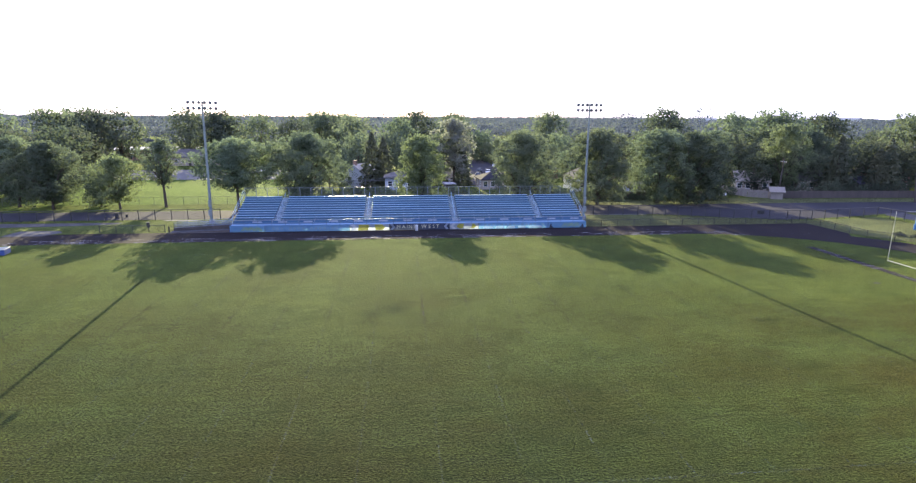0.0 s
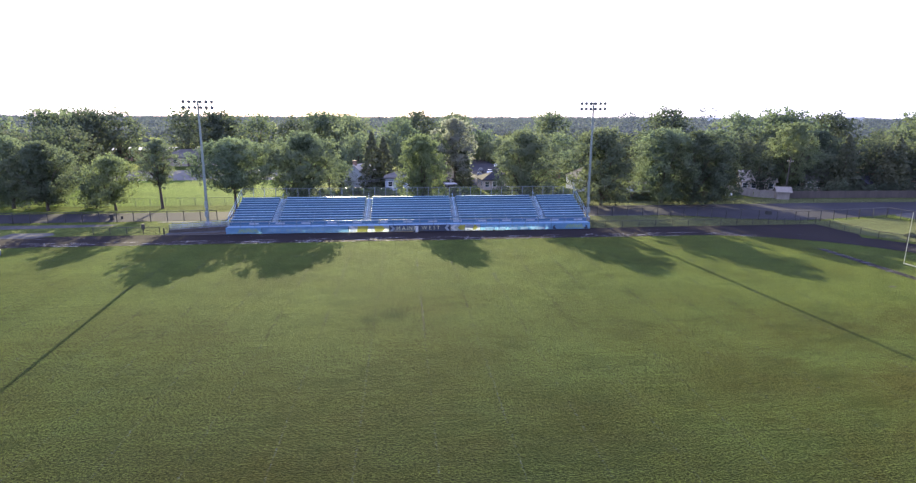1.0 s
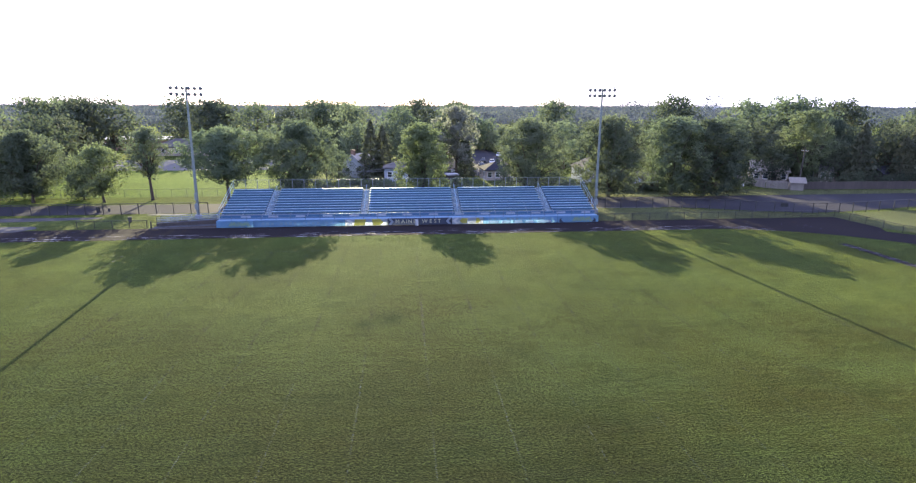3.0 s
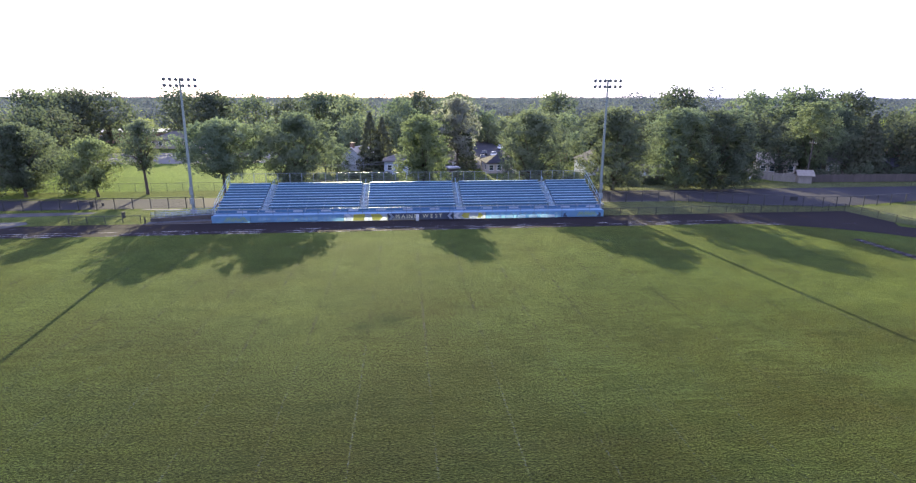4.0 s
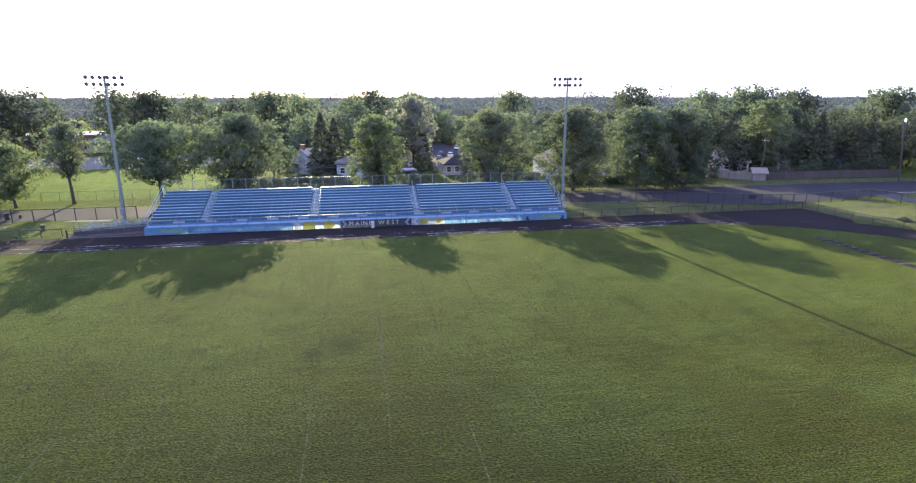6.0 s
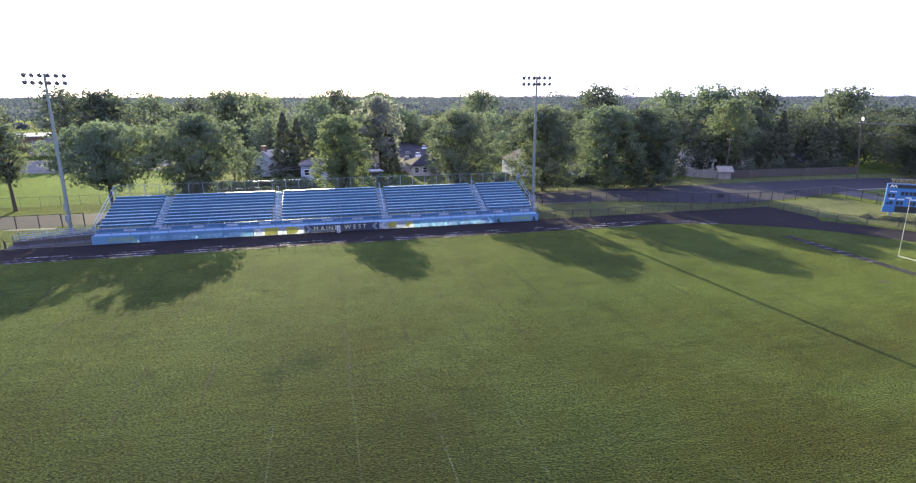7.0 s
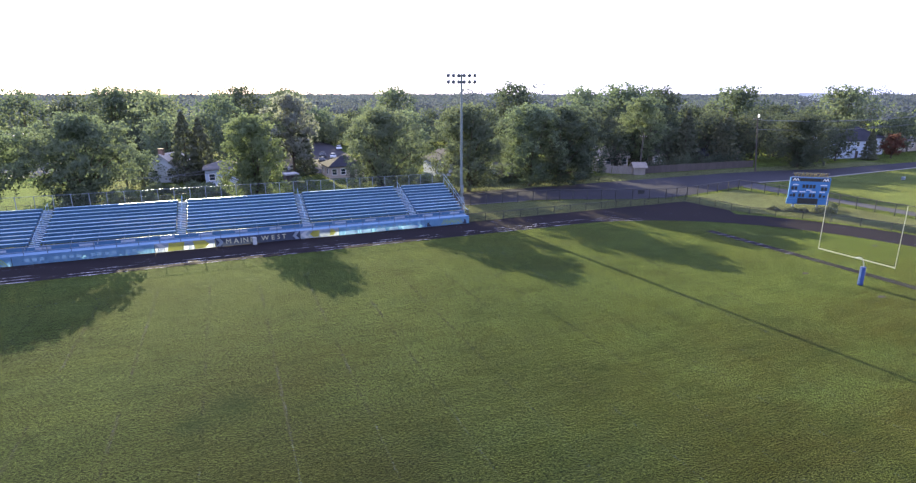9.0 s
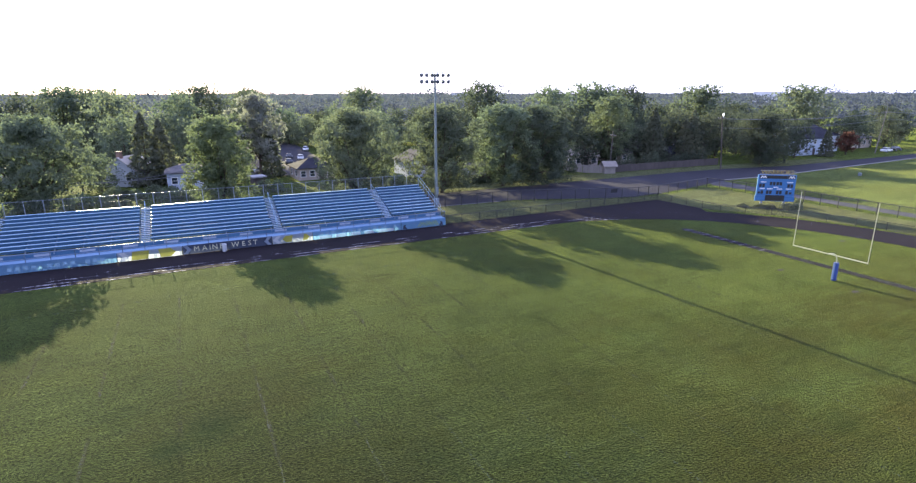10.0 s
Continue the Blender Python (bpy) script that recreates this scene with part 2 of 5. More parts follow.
NEEDLE = leaf_mat("needle", (0.086, 0.096, 0.070), (0.138, 0.146, 0.093), 0.25)
# bluish tint stands for the haze over the far crowns
HAZED_WOODS = leaf_mat("hazed_woods_leaf", (0.052, 0.064, 0.086), (0.100, 0.110, 0.130), 0.3, 0.07)
SKYBLUE = cloth_mat("sky_blue_vinyl", (0.14, 0.31, 0.52), (0.18, 0.36, 0.56), 0.55)
TEAL = cloth_mat("teal_vinyl", (0.12, 0.26, 0.43), (0.16, 0.31, 0.47), 0.5)
NAVY = cloth_mat("navy_vinyl", (0.030, 0.042, 0.075), (0.045, 0.058, 0.095), 0.3)
LIME = cloth_mat("lime_vinyl", (0.36, 0.45, 0.07), (0.42, 0.50, 0.10), 0.4)
YELLOW = cloth_mat("yellow_vinyl", (0.44, 0.41, 0.08), (0.50, 0.46, 0.11), 0.5)
PALE = cloth_mat("pale_vinyl", (0.62, 0.65, 0.68), (0.70, 0.72, 0.74), 0.6)
GREYBLUE = cloth_mat("grey_blue_vinyl", (0.34, 0.41, 0.52), (0.40, 0.47, 0.57), 0.65)
FADED = surface("faded_letter", (0.15, 0.29, 0.42), (0.20, 0.33, 0.42), 2.0, 20.0, 0.6, bump=0)
LETTER = surface("letter_gold", (0.42, 0.42, 0.30), (0.50, 0.48, 0.35), 2.0, 20.0, 0.6, bump=0)
GOAL_PAINT = surface("goal_paint", (0.52, 0.51, 0.36), (0.60, 0.58, 0.42), 1.0, 12.0, 0.4, bump=0, dark=0.08)
PAD_BLUE = surface("pad_blue", (0.020, 0.050, 0.19), (0.030, 0.070, 0.24), 1.5, 12.0, 0.5, bump=0.1)
BOARD_BLUE = surface("board_blue", (0.032, 0.145, 0.34), (0.045, 0.175, 0.39), 0.7, 10.0, 0.45, bump=0)
BLACK = surface("black_panel", (0.012, 0.013, 0.016), (0.022, 0.023, 0.027), 1.5, 12.0, 0.35, bump=0)
WHITE = surface("white_paint", (0.70, 0.70, 0.68), (0.80, 0.80, 0.78), 0.7, 9.0, 0.6, bump=0.1, dark=0.1)
GOLD = surface("gold_paint", (0.15, 0.12, 0.022), (0.20, 0.155, 0.035), 1.0, 9.0, 0.45, bump=0)
SIDING = surface("white_siding", (0.44, 0.48, 0.53), (0.53, 0.57, 0.61), 0.5, 8.0, 0.7, stretch=(0.3, 0.3, 3), dark=0.12)
SIDING_TAN = surface("tan_siding", (0.40, 0.34, 0.28), (0.50, 0.43, 0.36), 0.5, 8.0, 0.75, stretch=(0.3, 0.3, 3), dark=0.15)
SIDING_BLUE = surface("pale_blue_siding", (0.38, 0.45, 0.55), (0.46, 0.53, 0.61), 0.5, 8.0, 0.7, stretch=(0.3, 0.3, 3), dark=0.12)
BRICKY = surface("brown_brick", (0.20, 0.12, 0.09), (0.30, 0.19, 0.14), 0.8, 10.0, 0.85, dark=0.3)
ROOF = surface("grey_shingle", (0.11, 0.105, 0.105), (0.19, 0.18, 0.175), 0.6, 7.0, 0.95, bump=0.4, dark=0.3, spec=0.08)
ROOF_DARK = surface("dark_shingle", (0.026, 0.027, 0.036), (0.046, 0.047, 0.060), 0.6, 7.0, 0.95, bump=0.4, dark=0.3, spec=0.08)
ROOF_TAN = surface("tan_shingle", (0.26, 0.23, 0.20), (0.36, 0.32, 0.28), 0.6, 7.0, 0.95, bump=0.4, dark=0.25, spec=0.08)
ROOF_CREAM = surface("cream_shingle", (0.42, 0.39, 0.34), (0.52, 0.48, 0.42), 0.6, 7.0, 0.95, bump=0.4, dark=0.25, spec=0.08)
FLAT_ROOF = surface("flat_roof", (0.30, 0.30, 0.31), (0.42, 0.42, 0.42), 0.1, 4.0, 0.95, bump=0.1, dark=0.2, spec=0.08)
WOOD_TAN = surface("weathered_boards", (0.20, 0.175, 0.15), (0.29, 0.26, 0.225), 1.0, 8.0, 0.85, stretch=(2, 2, 0.3), dark=0.3)
WOOD_BROWN = surface("brown_boards", (0.055, 0.044, 0.040), (0.095, 0.078, 0.068), 1.0, 8.0, 0.85, stretch=(2, 2, 0.3), dark=0.3)
CAR_WHITE = surface("car_white", (0.70, 0.71, 0.72), (0.76, 0.77, 0.78), 0.5, 6.0, 0.25, 0.1, 0, dark=0.03)
CAR_DARK = surface("car_dark", (0.05, 0.055, 0.065), (0.07, 0.075, 0.085), 0.5, 6.0, 0.25, 0.3, 0, dark=0.03)
CAR_RED = surface("car_red", (0.22, 0.03, 0.03), (0.28, 0.04, 0.04), 0.5, 6.0, 0.25, 0.2, 0, dark=0.03)
RUBBER = surface("tyre_rubber", (0.015, 0.015, 0.015), (0.03, 0.03, 0.03), 2.0, 20.0, 0.85)
RAMP_DECK = surface("ramp_deck", (0.050, 0.053, 0.060), (0.085, 0.088, 0.095), 0.8, 20.0, 0.95, 0.0, 0.1, spec=0.02)
RAIL_DARK = surface("rail_dark", (0.050, 0.075, 0.10), (0.08, 0.11, 0.14), 0.9, 20.0, 0.5, 0.3, 0.1)
RAIL_PIPE = surface("rail_pipe", (0.24, 0.30, 0.37), (0.33, 0.39, 0.46), 0.9, 20.0, 0.5, 0.5, 0.1)
SOIL = surface("bare_soil", (0.016, 0.012, 0.008), (0.030, 0.022, 0.014), 1.0, 9.0, 0.95)

GLASS, _nt, _p = nodes_of("window_glass")
_p.inputs["Base Color"].default_value = (0.03, 0.04, 0.05, 1)
_p.inputs["Roughness"].default_value = 0.08
_p.inputs["Specular IOR Level"].default_value = 0.8


def worn_line(scale, lo, hi, top, stretch=(1, 1, 1)):
    def keep(nt):
        v = place(nt, stretch)
        return times(nt, ramp(nt, noise_at(nt, v, scale, 6.0, 0.7), lo, hi, 0.0, top), ramp(nt, noise_at(nt, v, scale * 9, 3.0, 0.7), 0.35, 0.6))
    return keep


def wires(nt, gauge=0.07):
    """Diamond wire mesh, 6 cm."""
    g = nt.nodes.new("ShaderNodeNewGeometry")
    s = nt.nodes.new("ShaderNodeSeparateXYZ")
    nt.links.new(g.outputs["Position"], s.inputs[0])
    along = times(nt, s.outputs[0], s.outputs[1], 'ADD')
    out = None
    for op in ('ADD', 'SUBTRACT'):
        d = times(nt, times(nt, along, s.outputs[2], op), 16.0)
        w = times(nt, times(nt, d, 1.0, 'FRACT'), gauge, 'LESS_THAN')
        out = w if out is None else times(nt, out, w, 'MAXIMUM')
    return out


FIELD_LINE = holed("field_paint", (0.40, 0.48, 0.40), worn_line(0.6, 0.36, 0.66, 0.12), 0.9)
GREEN_LINE = holed("rank_grass", (0.009, 0.017, 0.006), worn_line(0.24, 0.40, 0.62, 0.6), 0.95)
LANE_LINE = holed("lane_paint", (0.78, 0.78, 0.80), worn_line(0.45, 0.46, 0.58, 0.95, (0.5, 1, 1)), 0.7)
MARK_GREY = holed("grey_paint", (0.30, 0.30, 0.31), worn_line(0.8, 0.34, 0.5, 0.85), 0.8)
RUNWAY_GRASS = holed("creeping_grass", (0.030, 0.036, 0.014), worn_line(0.9, 0.38, 0.52, 1.0, (1, 0.35, 1)), 0.95)
LANE_FAINT = holed("faint_lane_paint", (0.6, 0.6, 0.62), worn_line(0.45, 0.54, 0.66, 0.35, (0.5, 1, 1)), 0.7)
CHAINLINK = holed("chain_link", (0.16, 0.17, 0.18), lambda nt: wires(nt, 0.035), 0.6, 0.3)
CHAINLINK_DARK = holed("dark_chain_link", (0.03, 0.03, 0.035), wires, 0.5, 0.2)

# ---- mesh helpers ----
class Geo:
    """Collects vertices and faces for one mesh."""

    def __init__(self):
        self.v, self.f = [], []

    def add(self, verts, faces):
        n = len(self.v)
        self.v += [tuple(p) for p in verts]
        self.f += [tuple(i + n for i in f) for f in faces]
        return self

    def box(self, lo, hi, chamfer=0.0):
        (a, b, c), (d, e, f) = lo, hi
        if chamfer:
            k = chamfer
            out = [(a + k, b + k), (d - k, b + k), (d - k, e - k), (a + k, e - k)]
            mid = [(a, b), (d, b), (d, e), (a, e)]
            rings = [[(x, y, c) for x, y in out], [(x, y, c + k) for x, y in mid], [(x, y, f - k) for x, y in mid], [(x, y, f) for x, y in out]]
            return self.loft(rings)
        v = [(x, y, z) for z in (c, f) for x, y in ((a, b), (d, b), (d, e), (a, e))]
        return self.add(v, [(3, 2, 1, 0), (4, 5, 6, 7), (0, 1, 5, 4), (1, 2, 6, 5), (2, 3, 7, 6), (3, 0, 4, 7)])

    def loft(self, rings, caps=True):
        n = len(rings[0])
        v = [p for r in rings for p in r]
        f = [(k * n + i, k * n + (i + 1) % n, (k + 1) * n + (i + 1) % n, (k + 1) * n + i) for k in range(len(rings) - 1) for i in range(n)]
        if caps:
            f += [tuple(reversed(range(n))), tuple(range((len(rings) - 1) * n, len(rings) * n))]
        return self.add(v, f)

    def tube(self, path, radii, sides=8, caps=True):
        path = [Vector(p) for p in path]
        if not isinstance(radii, (list, tuple)):
            radii = [radii] * len(path)
        rings = []
        for i, p in enumerate(path):
            d = (path[min(i + 1, len(path) - 1)] - path[max(i - 1, 0)]).normalized()
            a = d.cross(Vector((0, 0, 1)) if abs(d.z) < 0.9 else Vector((1, 0, 0))).normalized()
            b = d.cross(a)
            rings.append([p + radii[i] * (math.cos(t) * a + math.sin(t) * b) for t in (2 * math.pi * k / sides for k in range(sides))])
        return self.loft(rings, caps)

    def beam(self, p, q, w, h):
        """A straight bar of rectangular section."""
        p, q = Vector(p), Vector(q)
        d = (q - p).normalized()
        side = d.cross(Vector((0, 0, 1)) if abs(d.z) < 0.95 else Vector((0, 1, 0))).normalized() * w / 2
        up = side.cross(d).normalized() * h / 2
        return self.loft([[p - side - up, p + side - up, p + side + up, p - side + up], [q - side - up, q + side - up, q + side + up, q - side + up]])

    def sheet(self, pts, z=None):
        return self.add(pts if z is None else [(x, y, z) for x, y in pts], [tuple(range(len(pts)))])

    def slab(self, outline, z0, z1):
        """An upright prism over an outline."""
        return self.loft([[(x, y, z0) for x, y in outline], [(x, y, z1) for x, y in outline]])

    def mesh(self, name, material, smooth=False):
        me = bpy.data.meshes.new(name)
        me.from_pydata(self.v, [], self.f)
        me.materials.append(material)
        if smooth:
            me.polygons.foreach_set("use_smooth", [True] * len(me.polygons))
        return me


def part(name, shape, material, parent=None, label="", m=None, smooth=False):
    me = shape if isinstance(shape, bpy.types.Mesh) else shape.mesh(name, material, smooth)
    ob = new(name, me)
    if parent is not None:
        ob.parent = parent
    if m is not None:
        ob.matrix_basis = m
    return tagged(ob, label)


def thing(name, label, category, m=None, group="", kind=""):
    ob = new(name)
    ob.empty_display_size = 0.3
    if m is not None:
        ob.matrix_basis = m
    return tagged(ob, label, category, group, kind)


def structure(name, shape, material, label, category, smooth=False):
    return tagged(part(name, shape, material, None, "", None, smooth), label, category, "", "structure")


def quads_mesh(name, corners, material):
    """A mesh of loose four-cornered leaves from an (n, 4, 3) array."""
    n = len(corners)
    me = bpy.data.meshes.new(name)
    me.vertices.add(4 * n)
    me.vertices.foreach_set("co", corners.astype(np.float32).ravel())
    me.loops.add(4 * n)
    me.loops.foreach_set("vertex_index", np.arange(4 * n, dtype=np.int32))
    me.polygons.add(n)
    me.polygons.foreach_set("loop_start", np.arange(0, 4 * n, 4, dtype=np.int32))
    me.update(calc_edges=True)
    me.materials.append(material)
    return me


def leaves_at(rng, centres, size, out=None, order=0.9):
    """Rhombic leaves of about that size at the centres, turned at random, or loosely facing the way out of the crown."""
    n = len(centres)
    up = rng.normal(size=(n, 3)) if out is None else out * order + rng.normal(size=(n, 3)) * 0.55
    a = np.cross(up, rng.normal(size=(n, 3)))
    a /= np.linalg.norm(a, axis=1, keepdims=True)
    b = np.cross(up, a)
    b /= np.linalg.norm(b, axis=1, keepdims=True)
    s = (size * rng.uniform(0.6, 1.35, (n, 1)))
    a, b = a * s * 0.62, b * s * 0.42
    return np.stack([centres - a, centres + b, centres + a, centres - b], 1)


def ground_patch(name, outline, z, material, label, category):
    return structure(name, Geo().sheet(outline, z), material, label, category)


def arc(cx, cy, r, a0, a1, n=24):
    return [(cx + r * math.cos(radians(a0 + (a1 - a0) * k / n)), cy + r * math.sin(radians(a0 + (a1 - a0) * k / n))) for k in range(n + 1)]


# ---- ground, track, roads ----
g = Geo()
n_in = 12
grid = [(-220 + 480 * i / n_in, -160 + 420 * j / n_in, 0) for j in range(n_in + 1) for i in range(n_in + 1)]
g.add(grid, [(j * (n_in + 1) + i, j * (n_in + 1) + i + 1, (j + 1) * (n_in + 1) + i + 1, (j + 1) * (n_in + 1) + i) for j in range(n_in) for i in range(n_in)])
edge = [p for p in grid if p[0] in (-220, 260) or p[1] in (-160, 260)]
edge.sort(key=lambda p: math.atan2(p[1] - 50, p[0] - 20))
ring = [(20 + 4300 * math.cos(math.atan2(p[1] - 50, p[0] - 20)), 50 + 4300 * math.sin(math.atan2(p[1] - 50, p[0] - 20)), 0) for p in edge]
ne = len(edge)
g.add(edge + ring, [(i, ne + i, ne + (i + 1) % ne, (i + 1) % ne) for i in range(ne)])
structure("ground", g, TURF, "mown green grass with dry patches and faint mowing passes", "lawn")

CX, CY, CXL, RI, RO = 16.5, -38.6, -82.0, 32.2, 39.4
outer = [(CXL, 0.9), (44.6, 0.9), (45.4, -8.0)] + arc(CX, CY, RO, 46, -90, 26)
outer += [(CXL, CY - RO)] + arc(CXL, CY, RO, 270, 90, 30)
hole = [(CXL, CY + RI), (CX, CY + RI)] + arc(CX, CY, RI, 90, -90, 30)[1:] + [(CXL, CY - RI)] + arc(CXL, CY, RI, 270, 90, 30)[1:-1]
bm = bmesh.new()
loops = []
for pts in (outer, hole):
    vs = [bm.verts.new((x, y, 0.02)) for x, y in pts]
    loops += [bm.edges.new((vs[i], vs[(i + 1) % len(vs)])) for i in range(len(vs))]
bmesh.ops.triangle_fill(bm, edges=loops, use_beauty=True, normal=(0, 0, 1))
me = bpy.data.meshes.new("running_track")
bm.to_mesh(me)
bm.free()
me.materials.append(TRACK)
track = structure("running_track", me, TRACK, "dark rubber running track with worn lane lines", "track")


def strip_along(points, width, z):
    """A flat ribbon along a line of points."""
    g = Geo()
    pts = [Vector((x, y, 0)) for x, y in points]
    rows = []
    for i, p in enumerate(pts):
        d = (pts[min(i + 1, len(pts) - 1)] - pts[max(i - 1, 0)]).normalized()
        s = Vector((-d.y, d.x, 0)) * width / 2
        rows.append((p - s, p + s))
    v = [(q.x, q.y, z) for r in rows for q in r]
    return g.add(v, [(2 * i, 2 * i + 2, 2 * i + 3, 2 * i + 1) for i in range(len(pts) - 1)])


for k in range(7):
    r = RI + 0.12 + 1.03 * k
    part("lane_line", strip_along([(CXL - 6, CY + r), (CX, CY + r)] + arc(CX, CY, r, 90, 70, 6)[1:], 0.10, 0.035), LANE_LINE if k < 3 else LANE_FAINT, track)
    part("lane_line", strip_along(arc(CX, CY, r, 70, -60, 30), 0.10, 0.035), LANE_FAINT, track)

ground = bpy.data.objects["ground"]
for k in range(-17, 5):
    part("yard_line", strip_along([(-4.572 + 4.572 * k, -66.6), (-4.572 + 4.572 * k, -44)], 0.08, 0.02), FIELD_LINE, ground)
    part("yard_line", strip_along([(-4.572 + 4.572 * k, -44), (-4.572 + 4.572 * k, -14.6)], 0.22, 0.02), GREEN_LINE, ground)
for y in (-66.6, -14.6):
    part("sideline", strip_along([(-82, y), (25.5, y)], 0.11, 0.024), FIELD_LINE, ground)

# runway behind the goal
runway = ground_patch("jump_runway", [(30.9, -16.8), (32.1, -16.8), (32.3, -62), (31.1, -62)], 0.022, TRACK, "narrow dark rubber runway worn at its edges", "runway")
for k in range(9):
    y = -17.6 - 1.4 * k
    part("runway_mark", Geo().sheet([(30.75, y), (32.2, y - 0.1), (32.2, y - 0.24), (30.75, y - 0.14)], 0.036), MARK_GREY, runway)
part("worn_centre", strip_along([(31.62, -31), (31.66, -40), (31.72, -50), (31.78, -62)], 0.52, 0.030), RUNWAY_GRASS, runway)
for x in (30.98, 32.02):
    part("crumbled_edge", strip_along([(x, -17), (x + 0.05, -30), (x + 0.2, -62)], 0.22, 0.033), RUNWAY_GRASS, runway)

for k, (x, y, w) in enumerate(((44.4, -30.7, 0.5), (26.0, -34.8, 0.42), (26.0, -42.3, 0.45))):
    part("bare_spot", Geo().sheet([(x + w * (1 + 0.25 * math.sin(2.3 * i + k)) * math.cos(0.628 * i), y + 0.6 * w * (1 + 0.3 * math.sin(3.1 * i + k)) * math.sin(0.628 * i)) for i in range(10)], 0.018), SOIL, ground)

# service road behind the stand, running on as a street
ground_patch("road", [(-400, 12.6), (-60, 13.2), (5, 13.3), (20, 12.3), (27, 10.4), (34, 7.4), (43, 4.7), (49, 5.2), (57, 6.6), (66, 8.6), (74.8, 10.3), (85.5, 10.5), (97, 10.9), (122, 12.2), (157, 14.5), (420, 27), (420, 35), (166, 20.4), (137, 20.3), (110, 20.0), (93, 23.4), (80, 24.4), (30, 24.2), (5, 24.2), (-60, 22.6), (-400, 22)], 0.02, ASPHALT, "grey patched asphalt service road", "road")
ground_patch("pavement_1", [(-120, 6.4), (-91.3, 7.6), (-85.3, 8.1), (-79.3, 9.1), (-79.0, 10.6), (-83.5, 10.7), (-120, 10.9)], 0.023, DIMMED_SLAB, "grey concrete walk beside the fence", "pavement")
ground_patch("pavement_2", [(-73, 11.9), (-66.5, 11.5), (-66.2, 12.5), (-72.4, 12.8)], 0.024, OLD_CONCRETE, "pale concrete pad beside the road", "pavement")
ground_patch("pavement_3", [(3.0, 12.7), (19, 11.9), (19, 12.5), (3.0, 13.5)], 0.022, OLD_CONCRETE, "grey concrete walk beside the road", "pavement")
ground_patch("pavement_4", [(67.0, 7.5), (68.2, -4), (68.3, -80), (71.7, -80), (71.6, -4), (73.5, 10.6), (68.5, 9.4)], 0.021, DIMMED_SLAB, "pale concrete path along the fence", "pavement")
ground_patch("pavement_5", [(-92.5, -0.2), (-86.4, -0.2), (-84.6, 2.2), (-85.8, 3.8), (-92, 3.9)], 0.023, DIMMED_SLAB, "cracked concrete slab in the grass", "pavement")
ground_patch("parking_lot", [(-240, 80), (-52, 80), (-52, 112), (-240, 112)], 0.02, OLD_CONCRETE, "pale sunlit parking lot", "parking lot")
ground_patch("lawn_1", [(-111, 31.6), (-57, 31.2), (-54, 79.6), (-113, 79.6)], 0.014, LUSH, "bright green mown lawn behind the chain-link fence", "lawn")
ground_patch("lawn_2", [(73.6, 10.2), (71.8, -4), (71.8, -90), (420, -90), (420, 26.6), (157, 14.1), (122, 11.8), (97, 10.5), (85.5, 10.1)], 0.014, STREET_LAWN, "green mown lawn beside the street", "lawn")
ground_patch("side_street", [(-11, 62), (4, 62), (7, 130), (10, 260), (-2, 260), (-6, 130)], 0.022, ASPHALT, "grey asphalt side street", "road")
ground_patch("driveway", [(-20, 67), (-10.6, 66), (-10, 71), (-20, 71.5)], 0.021, DIMMED_SLAB, "grey concrete driveway", "driveway")

VERGE = "thin dry grass verge between the track and the fence"
ground_patch("verge_1", [(2.7, 1.0), (44.6, 1.0), (45.4, -8.0), (51.5, -17.5), (56, -28), (57, -60), (65.4, -60), (65.3, -15), (64.6, -1.4), (63.3, 6.0), (57, 5.0), (48, 3.7), (43, 3.7), (34, 6.4), (27, 9.3), (20, 11.3), (2.7, 12.3)], 0.012, VERGE_TURF, VERGE, "verge")
ground_patch("verge_2", [(2.7, 24.3), (80, 24.6), (93, 23.6), (110, 20.3), (137, 20.6), (137, 27), (60, 30.8), (46, 33.0), (2.7, 33.0)], 0.012, VERGE_TURF, "thin dry grass under the trees beside the road", "verge")
ground_patch("verge_3", [(-110, 1.0), (-58.2, 1.0), (-58.2, 12.4), (-72, 11.4), (-110, 8.4)], 0.012, STREET_LAWN, VERGE, "verge")
# low concrete kerb along the street
kerb_g = Geo()
KERB = [(74.8, 11.0), (85.5, 10.3), (97, 10.7), (122, 12.0), (157, 14.3), (260, 19.3)]
for p, q in zip(KERB, KERB[1:]):
    kerb_g.beam((p[0], p[1], 0.05), (q[0], q[1], 0.05), 0.32, 0.14)
structure("kerb", kerb_g, CONCRETE, "low pale concrete kerb along the street", "kerb")

